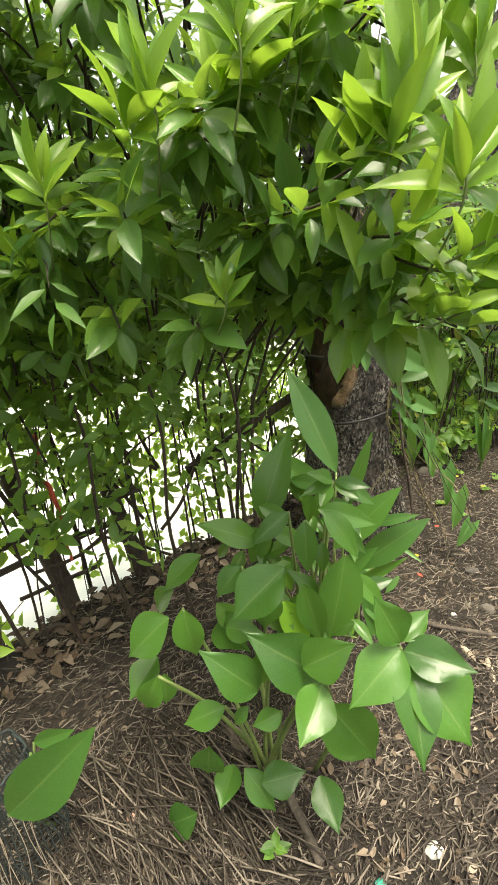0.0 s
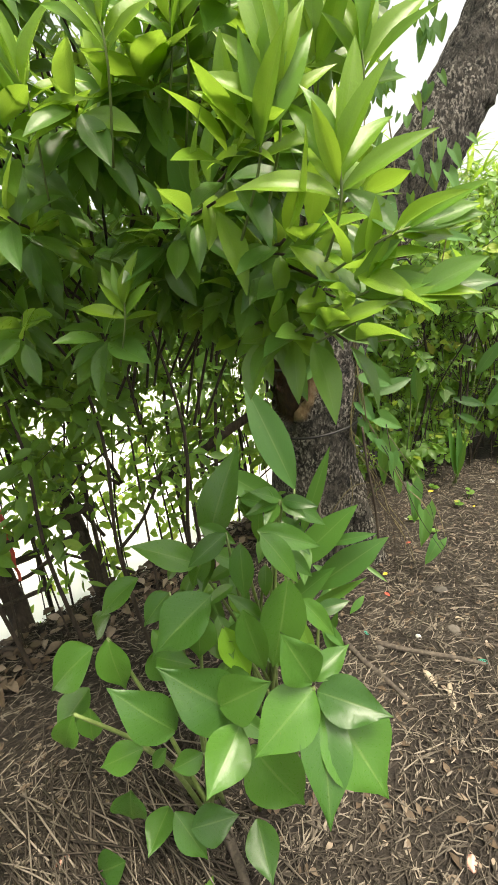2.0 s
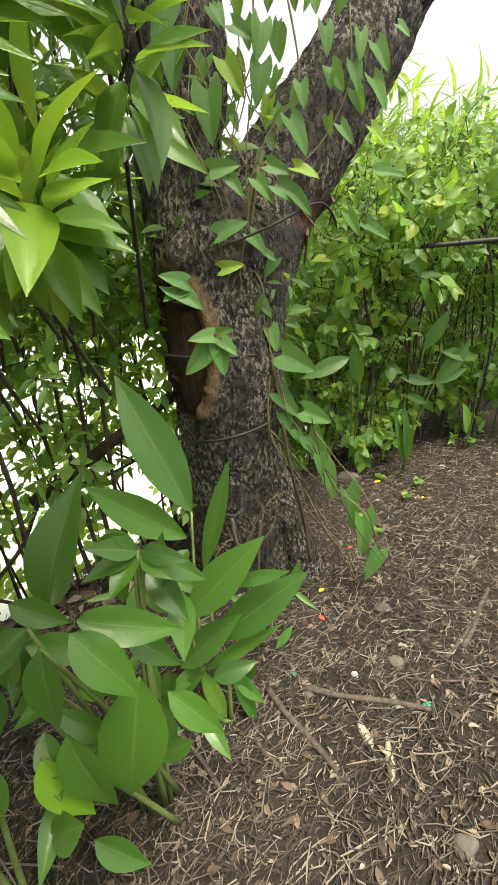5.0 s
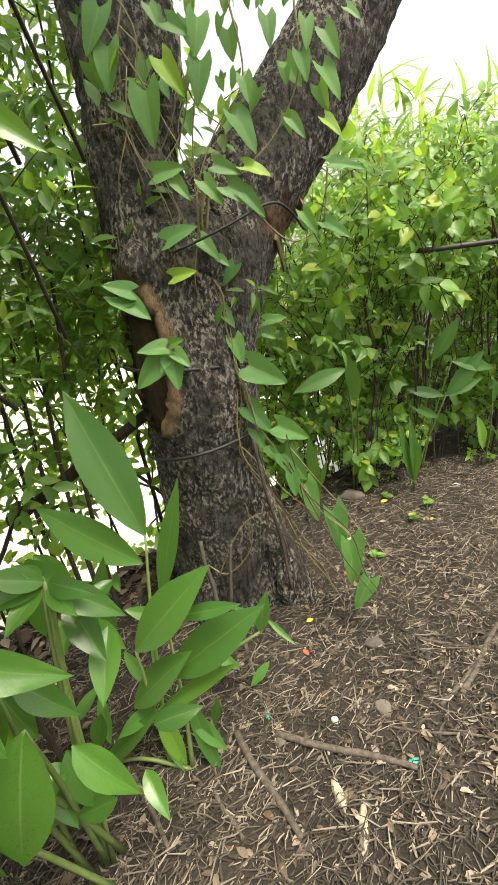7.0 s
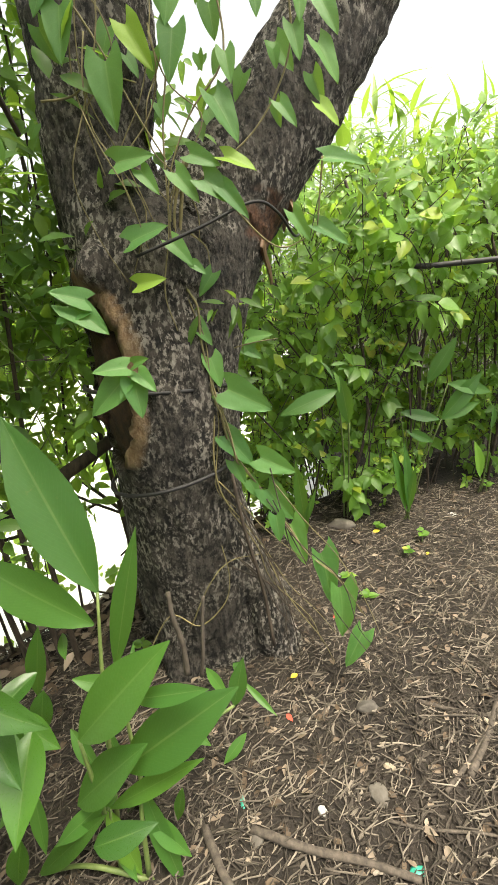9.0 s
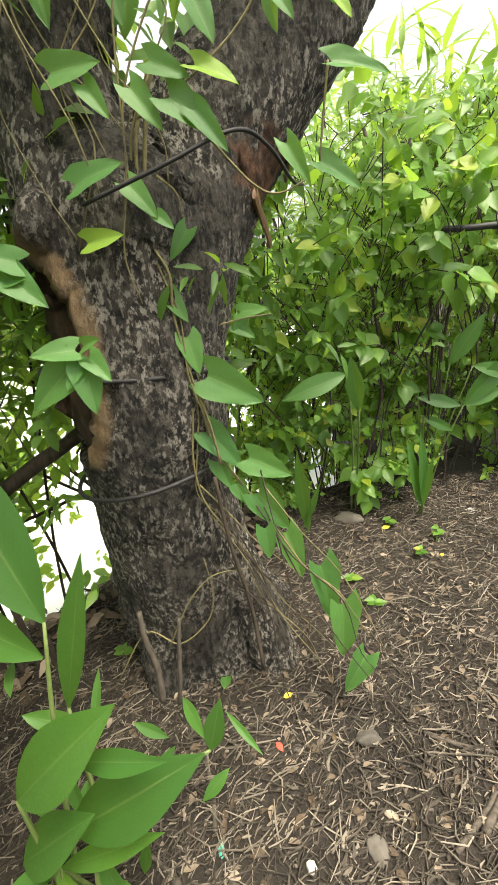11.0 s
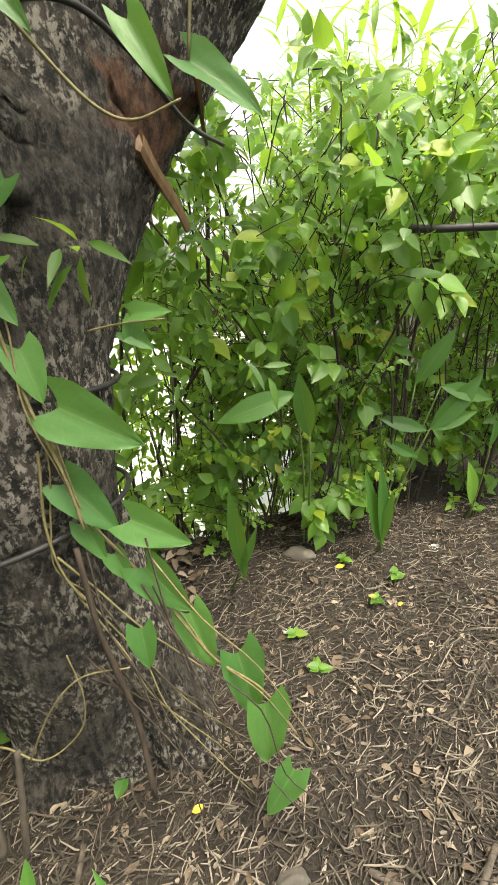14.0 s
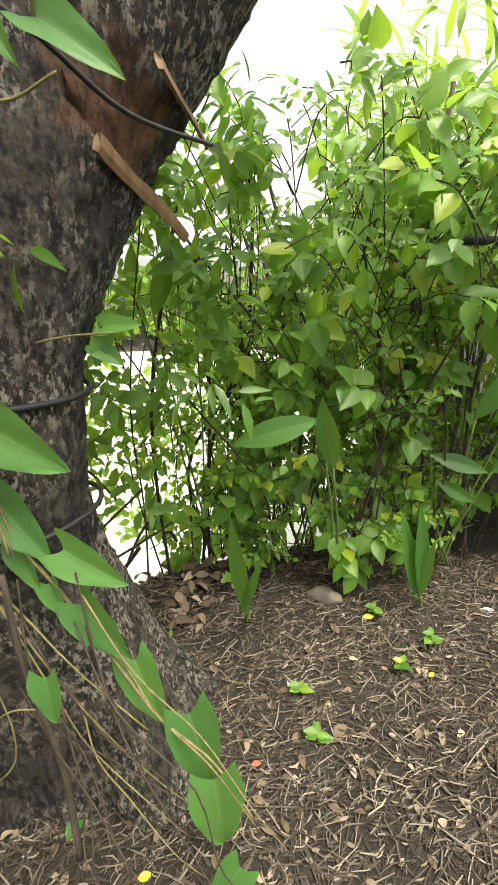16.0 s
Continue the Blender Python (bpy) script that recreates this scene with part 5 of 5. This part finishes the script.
sprout(-0.067, 0.682, 0.05, 0)
sprout(1.169, 2.499, 0.03, 1)
sprout(1.667, 2.735, 0.08, 2)
sprout(1.478, 2.899, 0.06, 3)
sprout(0.188, 2.188, 0.05, 4)
sprout(0.663, 2.607, 0.08, 5)
sprout(2.332, 3.215, 0.08, 6)
sprout(1.537, 2.622, 0.05, 7)
sprout(1.224, 2.337, 0.03, 8)
sprout(1.498, 3.215, 0.12, 9)
sprout(1.632, 3.348, 0.1, 10)


def build_weeds():
    r = random.Random(71)
    pile = Pile()
    for i in range(600):
        x = r.uniform(-2.6, 1.6)
        y = bank_edge(x) + r.uniform(0.1, 2.2)
        p = Vector((x, y, r.uniform(-0.7, 0.75) if r.random() < 0.7 else r.uniform(0.4, 1.5)))
        if noise.noise(p * 1.6) < -0.05:
            continue
        for b, t, n in twig(r, p, (r.uniform(-1, 1), r.uniform(-1, 0.5), r.uniform(-0.3, 0.8)), 0.16, 0.085, 6, 0.9, 0.5, 0.9):
            put_leaf(pile, OVATE_FAR, frame_of(b, t, n))
    tagged(part("bank_weeds", pile.mesh("bank_weeds", M_FAR)), "light yellow-green weeds growing on the bank", "weeds", kind="stuff")
    dead = Pile()
    shape = leaf_shape(0.5, 0.45, 4, 0.5, 0.3, wave=0.06, half=1)
    for i in range(900):
        x = r.uniform(-2.0, 0.8)
        y = bank_edge(x) + r.uniform(-0.45, 0.3)
        a, ln = r.uniform(0, 6.28), r.uniform(0.03, 0.09)
        b = Vector((x, y, ground_z(x, y) + r.uniform(0.005, 0.05)))
        put_leaf(dead, shape, frame_of(b, b + Vector((math.cos(a) * ln, math.sin(a) * ln, r.uniform(-0.01, 0.03))), (r.uniform(-0.6, 0.6), r.uniform(-0.8, 0.2), 1)))
    tagged(part("bank_leaf_litter", dead.mesh("bank_leaf_litter", M_DEAD)), "dry tan leaf litter along the edge of the bank", "litter", kind="stuff")


build_weeds()


def build_straw_pile():
    r = random.Random(81)
    pile = Pile()
    for i in range(420):
        c = Vector((r.gauss(-0.38, 0.2), r.gauss(0.78, 0.13), 0))
        a = r.gauss(-0.75, 0.4)
        d = Vector((math.cos(a), math.sin(a), 0)) * r.uniform(0.05, 0.2)
        z = ground_z(c.x, c.y) + r.uniform(0.002, 0.04)
        v, f = tube_data([c - d + Vector((0, 0, z)), c + Vector((0, 0, z + 0.008)), c + d + Vector((0, 0, z + r.uniform(-0.01, 0.02)))], r.uniform(0.0012, 0.003), 4)
        pile.add(v, f)
    tagged(part("dry_stalk_pile", pile.mesh("dry_stalk_pile", M_STRAW)), "heap of dry brown grass stalks on the ground", "stalks", kind="stuff")


build_straw_pile()

# black pipe through the hedge
tagged(part("pipe", stem_mesh("pipe", [(1.640, 2.950, 1.465),
    (1.760, 2.930, 1.456),
    (1.918, 2.930, 1.455),
    (2.405, 2.900, 1.449)], 0.014, 0.014, M_WIRE, 12, 4)), "black plastic pipe running through the hedge", "pipe")
# teal plastic stick with a broken head
TEAL_A, TEAL_B = (0.309, 0.578, 0.0), (0.533, 0.561, 0.0)
brush = thing("toothbrush", "broken teal plastic toothbrush lying on the mulch", "toothbrush", at=TEAL_A)
d_teal = Vector(TEAL_B) - Vector(TEAL_A)
part("shaft", stem_mesh("shaft", [(0, 0, 0.012), d_teal * 0.5 + Vector((0, 0, 0.014)), d_teal + Vector((0, 0, 0.012))], 0.0045, 0.005, M_TEAL, 8, 4), brush)
part("head", stem_mesh("head", [d_teal + Vector((0, 0.018, 0.01)), d_teal + Vector((0.004, 0, 0.014)), d_teal + Vector((0.012, -0.03, 0.01))], 0.009, 0.012, M_TEAL, 8, 4), brush)


def ribbon(points, width, label):
    pts = curve_pts(points, 5)
    v, f = [], []
    for i, p in enumerate(pts):
        w = width * (1 - 0.4 * i / len(pts))
        for q in ((-w, -0.001), (w, -0.001), (w, 0.001), (-w, 0.001)):
            v.append(p + Vector((q[0], q[1] + 0.006 * math.sin(i), 0)))
    for i in range(len(pts) - 1):
        for k in range(4):
            f.append((i * 4 + k, i * 4 + (k + 1) % 4, i * 4 + 4 + (k + 1) % 4, i * 4 + 4 + k))
    tagged(part("cloth_strip", mesh_of("cloth_strip", v, f, M_RED)), label, "cloth", "cloth strips")


ribbon([(-0.947, 1.600, 0.822),
    (-0.928, 1.600, 0.738),
    (-0.928, 1.600, 0.625)], 0.014, "faded red cloth strip tied to the branches")
ribbon([(-0.930, 1.600, 0.582),
    (-0.933, 1.600, 0.492),
    (-0.931, 1.600, 0.415)], 0.01, "faded red cloth strip tied to the branches")
ribbon([(-0.947, 1.620, 1.031),
    (-0.958, 1.620, 0.903)], 0.012, "faded red cloth strip tied to the branches")


def build_net():
    """Dark mesh sack slumped at the path's edge."""
    rings, sides = 22, 40
    rows = []
    for i in range(rings):
        q = i / (rings - 1)
        row = []
        for k in range(sides):
            a = 2 * math.pi * k / sides
            rad = 0.125 * (1 - 0.25 * q) * (1 + 0.2 * noise.noise(Vector((math.cos(a) * 2, math.sin(a) * 2, q * 3))))
            row.append(Vector((rad * math.cos(a), rad * 0.8 * math.sin(a), q * 0.4 + 0.025 * noise.noise(Vector((math.cos(a) * 2, math.sin(a) * 2, q * 4 + 2))))))
        rows.append(row)
    pile = Pile()
    for k in range(sides):
        v, f = tube_data([rows[i][k] for i in range(rings)], 0.0022, 4)
        pile.add(v, f)
    for row in rows:
        v, f = tube_data(row + [row[0]], 0.0014 if row is not rows[-1] else 0.005, 4)
        pile.add(v, f)
    me = pile.mesh("net", M_NET)
    x, y = -0.820, 0.743
    sack = thing("net_sack", "dark green mesh sack slumped on the ground", "sack", at=(x, y, ground_z(x, y) - 0.01))
    part("net", me, sack)
    r = random.Random(3)
    for k in range(16):
        a = r.uniform(3.3, 6.2)
        p = Vector((0.118 * math.cos(a), 0.098 * math.sin(a), 0.34))
        part("strand", stem_mesh("strand", [p, p + Vector((r.uniform(-0.02, 0.02), -0.012, -0.16)), p + Vector((r.uniform(-0.03, 0.03), -0.02, -0.33))], 0.0012, 0.001, M_CHIP, 4, 4), sack)


build_net()
